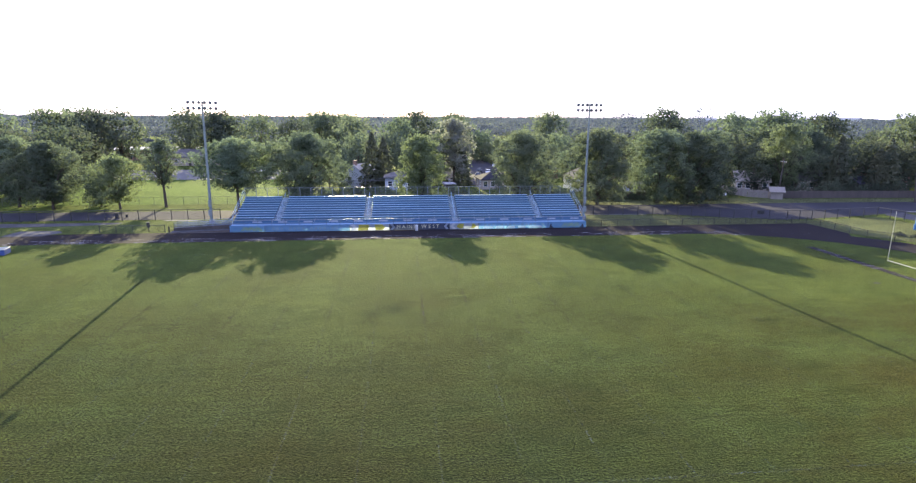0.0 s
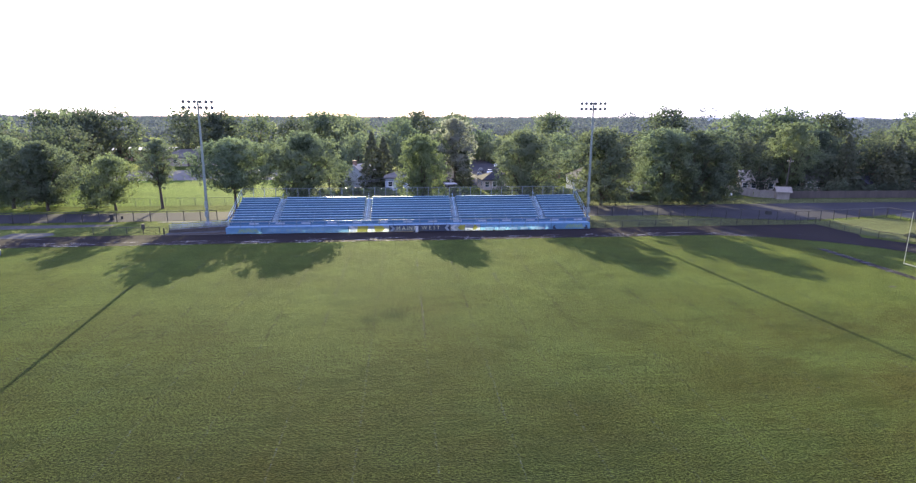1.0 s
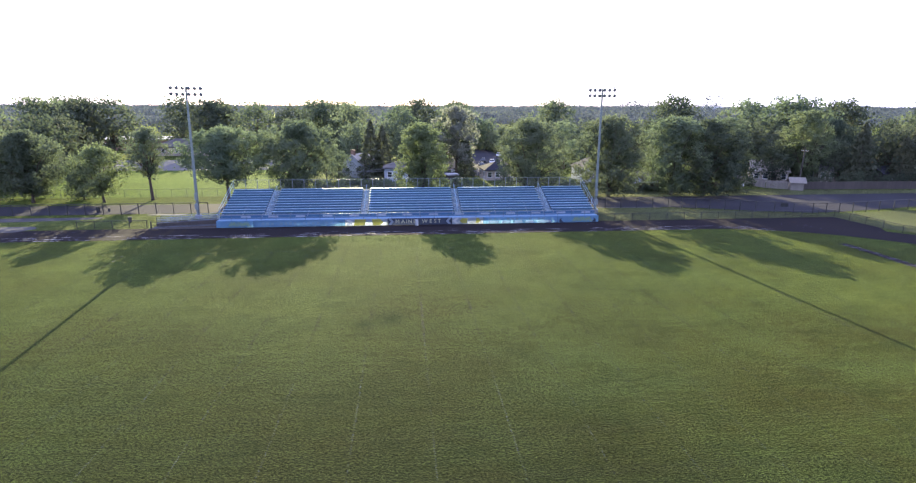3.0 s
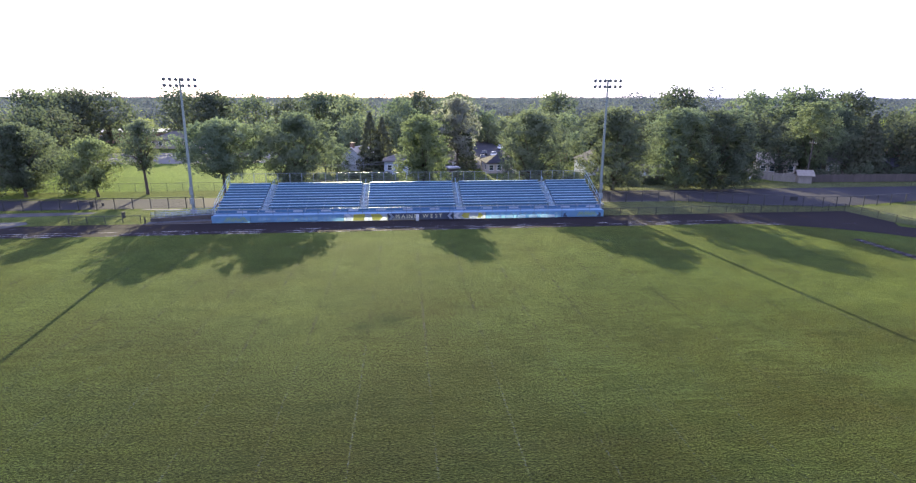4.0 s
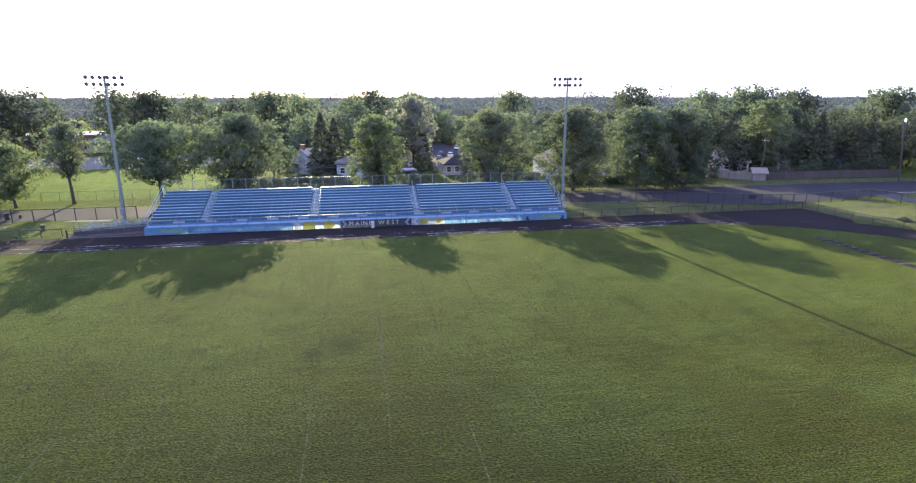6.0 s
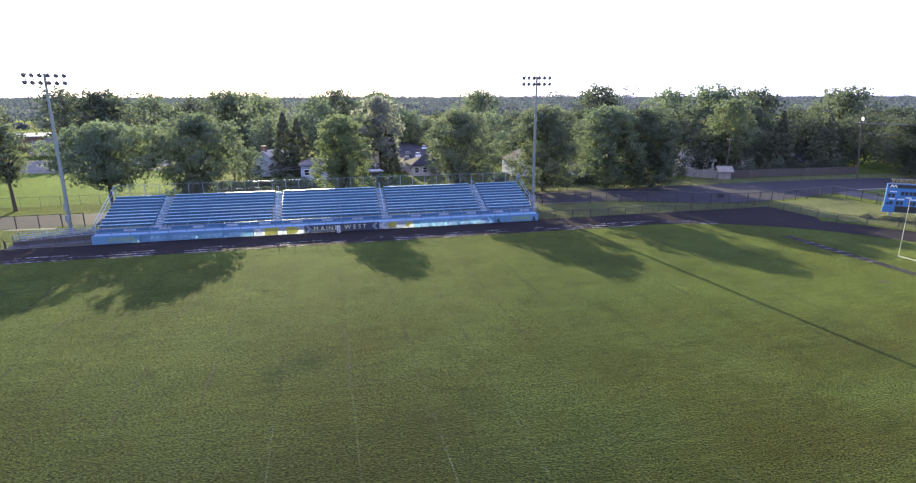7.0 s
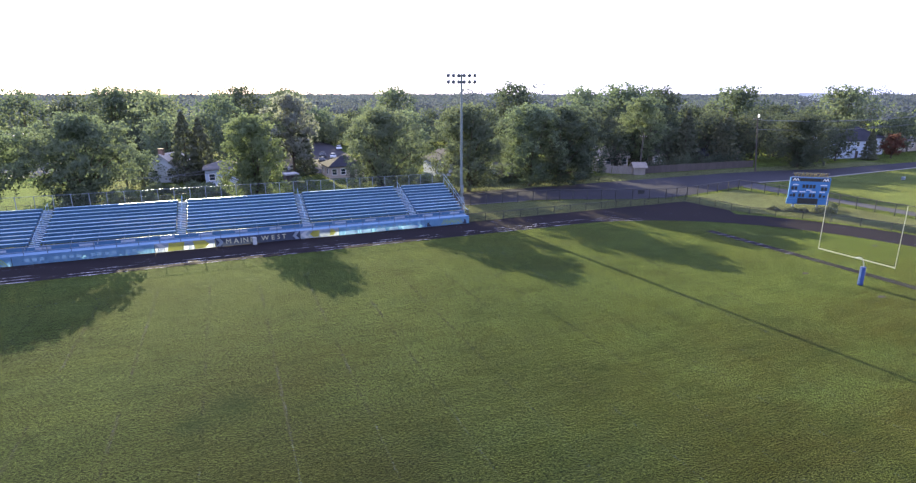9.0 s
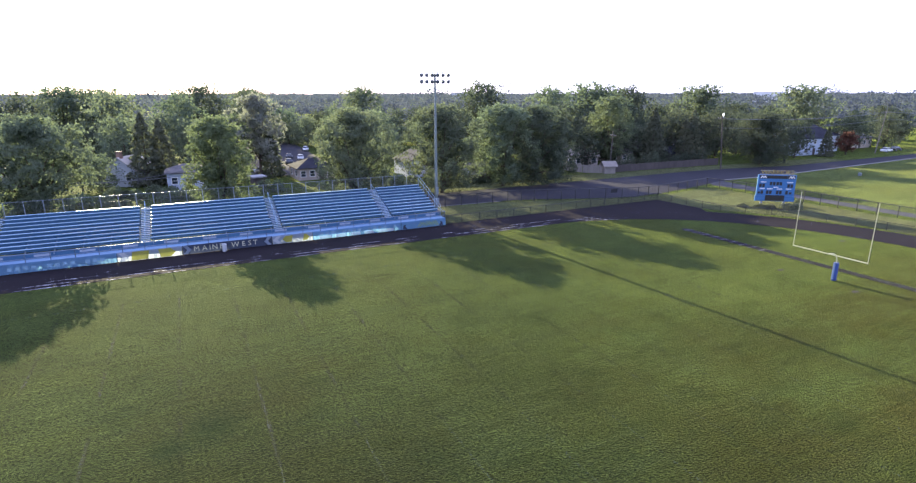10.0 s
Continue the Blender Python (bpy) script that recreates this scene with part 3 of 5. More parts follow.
# ---- bleachers ----
STAND = Matrix.Translation((-57.7, 0.3, 0)) @ pose(0, 0, 0, 0, 0, -0.3)
SL = 60.3
SECTIONS = [(0.25, 6.75), (8.0, 21.75), (23.0, 36.75), (38.0, 51.7), (52.95, SL - 0.25)]
AISLES = [7.37, 22.37, 37.37, 52.32]
ROWS_N, V0, DV, Z0, DZ = 10, 2.3, 0.80, 2.06, 0.280
stand = thing("bleacher", "long blue and silver aluminium bleacher with ten rows of benches", "bleacher", STAND)
for a, b in SECTIONS:
    seat = Geo().box((a, 0, -0.05), (b, 0.27, 0)).mesh("seat_plank", ALU)
    foot = Geo().box((a, 0, -0.05), (b, 0.46, 0), 0.012).mesh("foot_plank", SHADED_FOOT_ALU)
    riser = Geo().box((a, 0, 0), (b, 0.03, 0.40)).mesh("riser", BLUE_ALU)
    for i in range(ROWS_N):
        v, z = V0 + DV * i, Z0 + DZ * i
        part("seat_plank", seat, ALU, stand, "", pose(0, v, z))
        part("foot_plank", foot, SHADED_FOOT_ALU, stand, "", pose(0, v - 0.52, z - 0.43))
        part("riser", riser, BLUE_ALU, stand, "", pose(0, v + 0.24, z - 0.41))
    for k in range(int((b - a) / 2.6) + 1):
        u = a + 0.2 + k * (b - a - 0.4) / max(1, int((b - a) / 2.6))
        if k == 0:
            bracket = Geo()
            bracket.beam((0, 1.7, Z0 - 0.62), (0, V0 + DV * 9 + 0.3, Z0 + DZ * 9 - 0.55), 0.08, 0.18)
            for v in (0.5, 2.2, 5.8, 9.7):
                top = 0.98 if v < 1.8 else Z0 - 0.62 + (v - 1.7) * DZ / DV
                bracket.box((-0.035, v - 0.035, 0), (0.035, v + 0.035, top))
            frame_mesh = bracket.mesh("support_frame", STEEL)
        part("support_frame", frame_mesh, STEEL, stand, "", pose(u, 0, 0))
for c in AISLES:
    step = Geo().box((-0.5, 0, -0.05), (0.5, 0.22, 0), 0.012).mesh("aisle_step", STEP_ALU)
    face = Geo().box((-0.58, 0, 0), (0.58, 0.02, 0.13)).mesh("step_face", BLUE_ALU)
    for i in range(ROWS_N):
        v, z = V0 + DV * i - 0.52, Z0 + DZ * i - 0.43
        for dv, dz in ((0, 0), (0.40, DZ / 2)):
            part("aisle_step", step, STEP_ALU, stand, "", pose(c, v + dv, z + dz))
            part("step_face", face, BLUE_ALU, stand, "", pose(c, v + dv + 0.005, z + dz - 0.135))
    rail = Geo()
    for i in (0, 2, 4, 6, 8):
        v, z = V0 + DV * i - 0.2, Z0 + DZ * i - 0.43
        rail.tube([(c, v, z), (c, v, z + 0.95), (c, v + 1.1, z + 0.95 + 1.1 * DZ / DV), (c, v + 1.1, z + 1.1 * DZ / DV)], 0.022, 6)
    part("aisle_rail", rail, ALU, stand, "bare aluminium handrail")
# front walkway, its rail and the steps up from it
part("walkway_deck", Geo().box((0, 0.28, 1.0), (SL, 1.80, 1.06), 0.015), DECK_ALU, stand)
part("first_riser", Geo().box((0.2, 1.80, 1.06), (SL - 0.2, 1.83, Z0 - 0.46)), BLUE_ALU, stand)
post = Geo().tube([(0, 0.30, 0), (0, 0.30, 2.02)], 0.036, 6).mesh("rail_post", RAIL_DARK)
for k in range(28):
    part("rail_post", post, RAIL_DARK, stand, "", pose(0.1 + k * (SL - 0.2) / 27, 0, 0))
for z in (1.50, 2.02):
    part("front_rail", Geo().tube([(0.1, 0.30, z), (SL - 0.1, 0.30, z)], 0.026, 6), RAIL_PIPE, stand)
for k in range(14):
    u = 3.3 + k * 4.2
    part("kick_panel", Geo().box((u, 1.76, 1.28), (u + 1.5, 1.79, 1.52)), DULL, stand)
# back and end guard rails
BV, BZ = V0 + DV * 9 + 0.75, Z0 + DZ * 9 - 0.35
bpost = Geo().tube([(0, BV, 0), (0, BV, BZ + 1.85)], 0.045, 6).mesh("back_post", STEEL)
for k in range(32):
    part("back_post", bpost, STEEL, stand, "", pose(0.1 + k * (SL - 0.2) / 31, 0, 0))
for z in (BZ + 0.05, BZ + 1.85):
    part("back_rail", Geo().tube([(0.1, BV, z), (SL - 0.1, BV, z)], 0.022, 6), STEEL, stand)
part("back_mesh", Geo().sheet([(0.1, BV, BZ), (SL - 0.1, BV, BZ), (SL - 0.1, BV, BZ + 1.85), (0.1, BV, BZ + 1.85)]), CHAINLINK, stand)
for u in (0.05, SL - 0.05):
    end = Geo()
    lo, hi = Vector((u, 0.3, 1.05)), Vector((u, BV, BZ + 0.5))
    for h in (0.5, 1.1):
        end.tube([(u, 1.9, Z0 - 0.45 + h), (u, BV, BZ + h + 0.6)], 0.028, 6)
    for k in range(5):
        v = 1.9 + k * (BV - 1.9) / 4
        z = Z0 - 0.45 + (BZ + 0.15 - Z0 + 0.45) * k / 4
        end.tube([(u, v, z - 0.5), (u, v, z + 1.1)], 0.026, 6)
    end.tube([(u, 0.3, 2.0), (u, 1.9, 2.1)], 0.026, 6)
    part("end_rail", end, ALU, stand)
    part("end_mesh", Geo().sheet([(u, 1.9, Z0 - 0.6), (u, BV, BZ + 0.3), (u, BV, BZ + 1.2), (u, 1.9, Z0 + 0.65)]), CHAINLINK, stand)

# ---- banners along the front rail ----
BAN_V = 0.22


def banner(u0, u1, cloth, label, z0=0.04, z1=1.10):
    b = thing("banner", label, "banner", STAND @ pose(u0, BAN_V, 0), "banners on the front rail")
    g = Geo()
    n = max(2, int((u1 - u0) / 0.8))
    us = [(u1 - u0) * k / n for k in range(n + 1)]
    rows = [[(a, 0.02 * s * math.sin(3.1 * (u0 + a)), z0 + (z1 - z0) * f) for a in us] for f, s in ((0, 0), (0.5, 1), (1, 0))]
    g.add([p for r in rows for p in r], [(j * (n + 1) + i, j * (n + 1) + i + 1, (j + 1) * (n + 1) + i + 1, (j + 1) * (n + 1) + i) for j in range(2) for i in range(n)])
    part("cloth", g, cloth, b)
    part("hem", Geo().box((0.02, -0.012, z1 - 0.05), (u1 - u0 - 0.02, 0.012, z1 + 0.02)), cloth, b)
    return b


def flat(b, pts, material, name="shape", proud=0.03, label=""):
    g = Geo()
    n = len(pts)
    g.add([(x, -proud, 0.04 + (z - 0.04) * 0.746) for x, z in pts], [tuple(range(n))])
    return part(name, g, material, b, label)


def words(parent, text, size, material, m, extrude=0.01, label="", name="lettering"):
    cu = bpy.data.curves.new(name, 'FONT')
    cu.body, cu.size, cu.extrude, cu.align_x, cu.align_y = text, size, extrude, 'CENTER', 'CENTER'
    cu.resolution_u = 2
    tmp = bpy.data.objects.new("lettering_source", cu)
    scene.collection.objects.link(tmp)
    bpy.context.view_layer.update()
    me = bpy.data.meshes.new_from_object(tmp.evaluated_get(bpy.context.evaluated_depsgraph_get()))
    bpy.data.objects.remove(tmp)
    me.materials.clear()
    me.materials.append(material)
    return part(name, me, material, parent, label, m)


def emblem(b, x, w):
    """A zigzag drawn in lime outline."""
    n = 6
    for k in range(n):
        x0, x1 = x + w * k / n, x + w * (k + 1) / n
        za, zb = (0.25, 1.18) if k % 2 == 0 else (1.18, 0.25)
        for wide, proud, paint, name in ((0.20, 0.030, LIME, "emblem_edge"), (0.09, 0.036, SKYBLUE, "emblem_stroke")):
            p = [(x0 - wide, za), (x0 + wide, za), (x1 + wide, zb), (x1 - wide, zb)]
            flat(b, p if za < zb else p[::-1], paint, name, proud + 0.002 * (k % 2))


def bars(b, x0, x1, z0, z1, n, material):
    w = (x1 - x0) / n
    for k in range(n):
        if k % 5 != 3:
            flat(b, [(x0 + w * (k + 0.15), z0), (x0 + w * (k + 0.85), z0), (x0 + w * (k + 0.8), z1), (x0 + w * (k + 0.2), z1)], material, "letter_bar")


b = banner(0.0, 5.6, SKYBLUE, "sky blue vinyl banner with a lime emblem on the rail")
emblem(b, 2.0, 3.0)
b = banner(5.65, 19.5, TEAL, "dull blue vinyl banner with faded yellow lettering on the bleacher rail")
bars(b, 1.0, 12.8, 0.45, 1.0, 17, FADED)
b = banner(19.55, 26.1, GREYBLUE, "grey blue vinyl banner with yellow blocks and a pale arrow")
flat(b, [(1.3, 0.08), (3.0, 0.08), (3.2, 1.38), (1.5, 1.38)], YELLOW, "yellow_block")
flat(b, [(4.3, 0.08), (5.4, 0.08), (5.9, 0.75), (5.4, 1.38), (4.1, 1.38)], YELLOW, "yellow_block")
flat(b, [(0.1, 0.08), (0.7, 0.08), (1.2, 0.75), (0.7, 1.38), (0.1, 1.38), (0.5, 0.75)], PALE, "arrow")
b = banner(26.15, 36.3, NAVY, "dark navy vinyl banner with gold school lettering on the bleacher rail")
for k, c in enumerate("MAINE WEST"):
    if c != " ":
        words(b, c, 0.86, LETTER, pose((1.52, 2.40, 2.98, 3.52, 4.24, 0, 5.82, 6.78, 7.48, 8.14)[k], -0.04, 0.58, 90), 0.008, "pale gold letter", "letter")
for s in (0, 1):
    x = 0.1 if s == 0 else 10.05
    d = 1 if s == 0 else -1
    flat(b, [(x, 0.1), (x + d * 0.45, 0.1), (x + d * 0.85, 0.75), (x + d * 0.45, 1.4), (x, 1.4), (x + d * 0.4, 0.75)][::d], GREYBLUE, "arrow")
b = banner(36.35, 41.3, GREYBLUE, "grey blue vinyl banner with yellow blocks and a pale arrow")
flat(b, [(0.0, 0.75), (0.6, 0.08), (1.1, 0.08), (0.6, 0.75), (1.1, 1.38), (0.6, 1.38)], PALE, "arrow")
flat(b, [(1.2, 0.75), (1.6, 0.2), (2.3, 0.2), (2.5, 1.3), (1.6, 1.3)], YELLOW, "yellow_block")
flat(b, [(3.7, 0.2), (4.2, 0.2), (4.6, 0.75), (4.2, 1.3), (3.9, 1.3)], YELLOW, "yellow_block")
b = banner(41.35, 53.5, SKYBLUE, "sky blue vinyl banner with faded pale lettering on the bleacher rail")
bars(b, 0.8, 11.6, 0.72, 1.2, 15, FADED)
# sunlight coming through the lower cloth, drawn on as pale shapes
for x0, x1 in ((0.75, 2.5), (2.95, 4.4), (5.0, 6.4), (6.85, 8.2), (8.8, 11.1)):
    flat(b, [(x0, 0.12), (x1, 0.12), (x1 - 0.12, 0.62), (x0 + 0.12, 0.62)], PALE, "backlit_patch", 0.04)
b = banner(53.55, SL, SKYBLUE, "sky blue vinyl banner with a lime outlined emblem and dark corners")
emblem(b, 2.6, 2.9)
for x, d in ((0.2, 1), (6.35, -1)):
    flat(b, [(x, 0.1), (x + d * 0.7, 0.1), (x + d * 0.35, 0.65), (x + d * 0.5, 1.0), (x + d * 0.1, 0.8)][::d], NAVY, "dark_corner")

# ---- ramp at the stand's end ----
ramp_m = STAND @ pose(-9.7, 0.5, 0)
ramp_t = thing("access_ramp", "low access ramp with brown skirting and grey pipe rails", "ramp", ramp_m)
part("lower_run", Geo().loft([[(0, 0, 0.02), (0, 1.5, 0.02), (0, 1.5, 0.06), (0, 0, 0.06)], [(9.6, 0, 0.3), (9.6, 1.5, 0.3), (9.6, 1.5, 0.36), (9.6, 0, 0.36)]]), RAMP_DECK, ramp_t)
part("upper_run", Geo().loft([[(1.5, 1.7, 0.42), (1.5, 3.2, 0.42), (1.5, 3.2, 0.5), (1.5, 1.7, 0.5)], [(9.6, 1.7, 0.86), (9.6, 3.2, 0.86), (9.6, 3.2, 0.94), (9.6, 1.7, 0.94)]]), RAMP_DECK, ramp_t)
part("landing", Geo().box((0.1, 1.56, 0.40), (1.46, 3.2, 0.47)), RAMP_DECK, ramp_t)
part("back_skirt", Geo().loft([[(0.1, 1.60, 0.0), (0.1, 1.66, 0.0), (0.1, 1.66, 0.45), (0.1, 1.60, 0.45)], [(9.6, 1.60, 0.0), (9.6, 1.66, 0.0), (9.6, 1.66, 0.92), (9.6, 1.60, 0.92)]]), WOOD_BROWN, ramp_t)
part("skirt", Geo().loft([[(0, -0.02, 0), (0, 0.02, 0), (0, 0.02, 0.07), (0, -0.02, 0.07)], [(9.6, -0.02, 0), (9.6, 0.02, 0), (9.6, 0.02, 0.36), (9.6, -0.02, 0.36)]]), WOOD_BROWN, ramp_t)
part("kerb_strip", Geo().box((-0.3, -0.22, 0.0), (9.6, -0.06, 0.07), 0.01), OLD_CONCRETE, ramp_t)


def deck_at(y, x):
    return 0.05 + 0.031 * x if y < 1 else 0.42 + 0.054 * max(0.0, x - 1.5)


# pale pipes along both sides of the upper run, darker looped rails along the lower one
for y, heights in ((1.68, (0.22, 0.46, 0.70, 0.94)), (3.18, (0.30, 0.62, 0.94))):
    for h in heights:
        part("handrail", Geo().tube([(0.2, y, deck_at(y, 0.2) + h), (1.5, y, deck_at(y, 1.5) + h), (9.55, y, deck_at(y, 9.55) + h)], 0.034, 6), RAIL_PIPE, ramp_t)
    for k in range(7):
        x = 0.2 + 9.35 * k / 6
        part("post", Geo().tube([(x, y, 0.0), (x, y, deck_at(y, x) + 0.98)], 0.036, 6), DARK_STEEL if k == 0 else RAIL_PIPE, ramp_t)
for x0, x1 in ((0.0, 1.9), (2.4, 5.6), (5.9, 9.0)):
    top, low = [deck_at(0, x) + 0.92 for x in (x0, x1)], [deck_at(0, x) + 0.48 for x in (x0, x1)]
    part("guard_loop", Geo().tube([(x0 + 0.15, 0.04, low[0]), (x0, 0.04, low[0] + 0.1), (x0, 0.04, top[0] - 0.12), (x0 + 0.12, 0.04, top[0]), (x1 - 0.12, 0.04, top[1]), (x1, 0.04, top[1] - 0.12), (x1, 0.04, low[1] + 0.1), (x1 - 0.15, 0.04, low[1]), (x0 + 0.15, 0.04, low[0])], 0.03, 6), DARK_STEEL, ramp_t)
    for x in (x0 + 0.1, x1 - 0.1):
        part("post", Geo().tube([(x, 0.04, 0.0), (x, 0.04, deck_at(0, x) + 0.9)], 0.036, 6), DARK_STEEL, ramp_t)
part("end_post", Geo().box((-0.06, -0.05, 0.0), (0.06, 0.07, 1.15), 0.01), DARK_STEEL, ramp_t)

# cooler left standing by the banner
cooler = thing("water_cooler", "white plastic water cooler standing by the banner", "cooler", STAND @ pose(30.7, -0.35, 0.02))
part("barrel", Geo().tube([(0, 0, 0), (0, 0, 0.1), (0, 0, 0.78), (0, 0, 0.86)], [0.22, 0.25, 0.26, 0.24], 14), PALE, cooler)
part("lid", Geo().tube([(0, 0, 0.86), (0, 0, 0.92), (0, 0, 0.97)], [0.27, 0.27, 0.16], 14), PALE, cooler)

# ---- fences ----
def fence(label, points, height, spacing, wire, steel, radius=0.035, mid=False):
    f = thing("chain_link_fence", label, "fence")
    post = Geo().tube([(0, 0, 0), (0, 0, height), (0, 0, height + 0.05)], [radius, radius, radius * 0.4], 6).mesh("post", steel)
    for (ax, ay), (bx, by) in zip(points, points[1:]):
        n = max(1, round(math.hypot(bx - ax, by - ay) / spacing))
        for k in range(n + 1 if (bx, by) == points[-1] else n):
            part("post", post, steel, f, "", pose(ax + (bx - ax) * k / n, ay + (by - ay) * k / n, 0, 0.0, 0.6 * math.sin(7 * k + ax), 40 * k))
        part("top_rail", Geo().tube([(ax, ay, height), (bx, by, height)], radius * 0.7, 6), steel, f)
        if mid:
            part("mid_rail", Geo().tube([(ax, ay, height * 0.5), (bx, by, height * 0.5)], radius * 0.5, 6), steel, f)
        part("mesh", Geo().sheet([(ax, ay, 0.04), (bx, by, 0.04), (bx, by, height), (ax, ay, height)]), wire, f)
    return f


fence("tall dark chain-link fence along the service road", [(-135, 12.4), (-63, 13.0)], 1.9, 2.9, CHAINLINK_DARK, DARK_STEEL, 0.075)
fence("tall dark chain-link fence along the service road", [(5.2, 12.4), (20, 11.5), (27, 9.5), (34, 6.6), (43, 3.9), (48, 3.9), (57, 5.3), (63.7, 6.3), (65.0, -1.4), (65.7, -15), (66, -90)], 1.9, 2.9, CHAINLINK_DARK, DARK_STEEL, 0.075)
fence("low dark chain-link fence along the running track", [(-78.5, 1.7), (-68.4, 1.8)], 1.15, 2.6, CHAINLINK_DARK, DARK_STEEL, 0.055)
fence("low dark chain-link fence along the running track", [(2.7, 1.1), (44.9, 1.2), (45.6, -8.0)] + arc(CX, CY, RO + 0.7, 43, -80, 12), 1.15, 3.0, CHAINLINK_DARK, DARK_STEEL, 0.055)
fence("weathered grey chain-link fence beside the lawn", [(-140, 31.5), (-58, 31.0)], 1.7, 3.0, CHAINLINK, FENCE_GREY, 0.035)
fence("weathered grey chain-link fence behind the back gardens", [(-58, 31), (-44, 33), (-14, 33.5), (12, 33)], 1.6, 3.0, CHAINLINK, FENCE_GREY, 0.035)


def board_fence(label, a, b, height, material):
    f = thing("board_fence", label, "fence")
    (ax, ay), (bx, by) = a, b
    n = max(1, round(math.hypot(bx - ax, by - ay) / 2.4))
    turn = math.degrees(math.atan2(by - ay, bx - ax))
    w = math.hypot(bx - ax, by - ay) / n
    panel = Geo()
    k = int(w / 0.16)
    for i in range(k):
        panel.box((i * w / k + 0.008, -0.012, 0.05), ((i + 1) * w / k - 0.008, 0.012, height + 0.03 * ((i * 7) % 3 - 1)))
    for z in (0.3, height - 0.3):
        panel.box((0, 0.012, z), (w, 0.06, z + 0.09))
    pm = panel.mesh("panel", material)
    pp = Geo().box((-0.06, -0.06, 0), (0.06, 0.06, height + 0.12), 0.01).mesh("post", material)
    for i in range(n):
        m = pose(ax + (bx - ax) * i / n, ay + (by - ay) * i / n, 0, 0, 0, turn)
        part("panel", pm, material, f, "", m)
        part("post", pp, material, f, "", m)
    return f


board_fence("weathered tan board fence by the road", (53.0, 43.5), (54.6, 34.2), 1.9, WOOD_TAN)
board_fence("weathered tan board fence by the road", (54.7, 34.0), (58.2, 31.4), 1.9, WOOD_TAN)
board_fence("dark brown board fence by the road", (62.0, 31.2), (96, 29.8), 1.8, WOOD_BROWN)
board_fence("dark brown board fence behind the trees", (14, 33.2), (46, 33.4), 1.6, WOOD_BROWN)


# ---- floodlight masts ----
def mast(x, y, height, turn, spread, lean=0.0):
    t = thing("floodlight_mast", "tall grey steel floodlight mast with twelve lamps", "floodlight", pose(x, y, 0, 0, lean), "floodlight masts")
    part("base", Geo().tube([(0, 0, 0), (0, 0, 0.5)], 0.5, 12), CONCRETE, t)
    part("pole", Geo().tube([(0, 0, 0.4), (0, 0, height * 0.35), (0, 0, height * 0.7), (0, 0, height + 0.6)], [0.25, 0.225, 0.19, 0.14], 12), POLE_PAINT, t)
    part("control_box", Geo().box((-0.3, -0.45, 1.4), (0.3, -0.22, 2.4), 0.03), STEEL, t)
    part("service_box", Geo().box((-0.22, -0.42, 3.0), (0.22, -0.22, 4.2), 0.03), STEEL, t)
    head = Geo().tube([(0, 0.30, 0), (0, 0.12, 0), (0, -0.02, 0), (0, -0.20, 0), (0, -0.30, 0)], [0.08, 0.13, 0.21, 0.28, 0.29], 12).mesh("lamp_head", HEAD_GREY, True)
    lens = Geo().tube([(0, -0.301, 0), (0, -0.33, 0)], [0.26, 0.21], 12).mesh("lens", LAMP_GLASS)
    for z in (height + 0.45, height - 0.48):
        arm = part("cross_arm", Geo().box((-spread / 2, -0.05, z + 0.30), (spread / 2, 0.05, z + 0.40)), STEEL, t, "", pose(0, 0, 0, 0, 0, turn))
        for k in range(6):
            u = (-0.5 + k / 5) * (spread - 0.3)
            h = part("lamp_head", head, HEAD_GREY, t, "", pose(0, 0, 0, 0, 0, turn) @ pose(u, -0.12, z, 24, 0, (-24 + 10 * k) * 1.2))
            part("lens", lens, LAMP_GLASS, h)
            part("bracket", Geo().box((u - 0.03, -0.12, z + 0.05), (u + 0.03, -0.04, z + 0.34)), STEEL, t, "", pose(0, 0, 0, 0, 0, turn))
    return t


mast(-63.38, 9.3, 20.6, 8, 4.5, 0.7)
mast(4.95, 8.6, 20.65, -24, 4.1)

# ---- goal ----
GX = 1.7
goal = thing("goal_post", "pale yellow football goal with a blue padded base", "goal post", pose(25.8, -39.4, 0))
part("crossbar", Geo().tube([(0, -3.56, 3.05), (0, 3.56, 3.05)], 0.036, 10), GOAL_PAINT, goal)
for y in (-3.56, 3.56):
    part("upright", Geo().tube([(0, y, 2.97), (0, y, 8.75)], [0.027, 0.023], 8), GOAL_PAINT, goal)
neck = [(GX, 0, 0), (GX, 0, 1.9)] + [(GX - 1.2 + 1.2 * math.cos(a), 0, 1.9 + 1.1 * math.sin(a)) for a in (radians(15 * k) for k in range(1, 7))] + [(0, 0, 3.03)]
part("gooseneck", Geo().tube(neck, 0.045, 10), GOAL_PAINT, goal)
pad = part("pad", Geo().tube([(GX, 0, 0.03), (GX, 0, 0.08), (GX, 0, 1.85), (GX, 0, 1.9)], [0.21, 0.24, 0.24, 0.21], 14), PAD_BLUE, goal, "blue vinyl post pad with faded marks")
for k in range(8):
    part("letter_bar", Geo().box((GX - 0.25, -0.06, 0.24 + 0.2 * k), (GX - 0.235, 0.06, 0.32 + 0.2 * k)), FADED, pad)

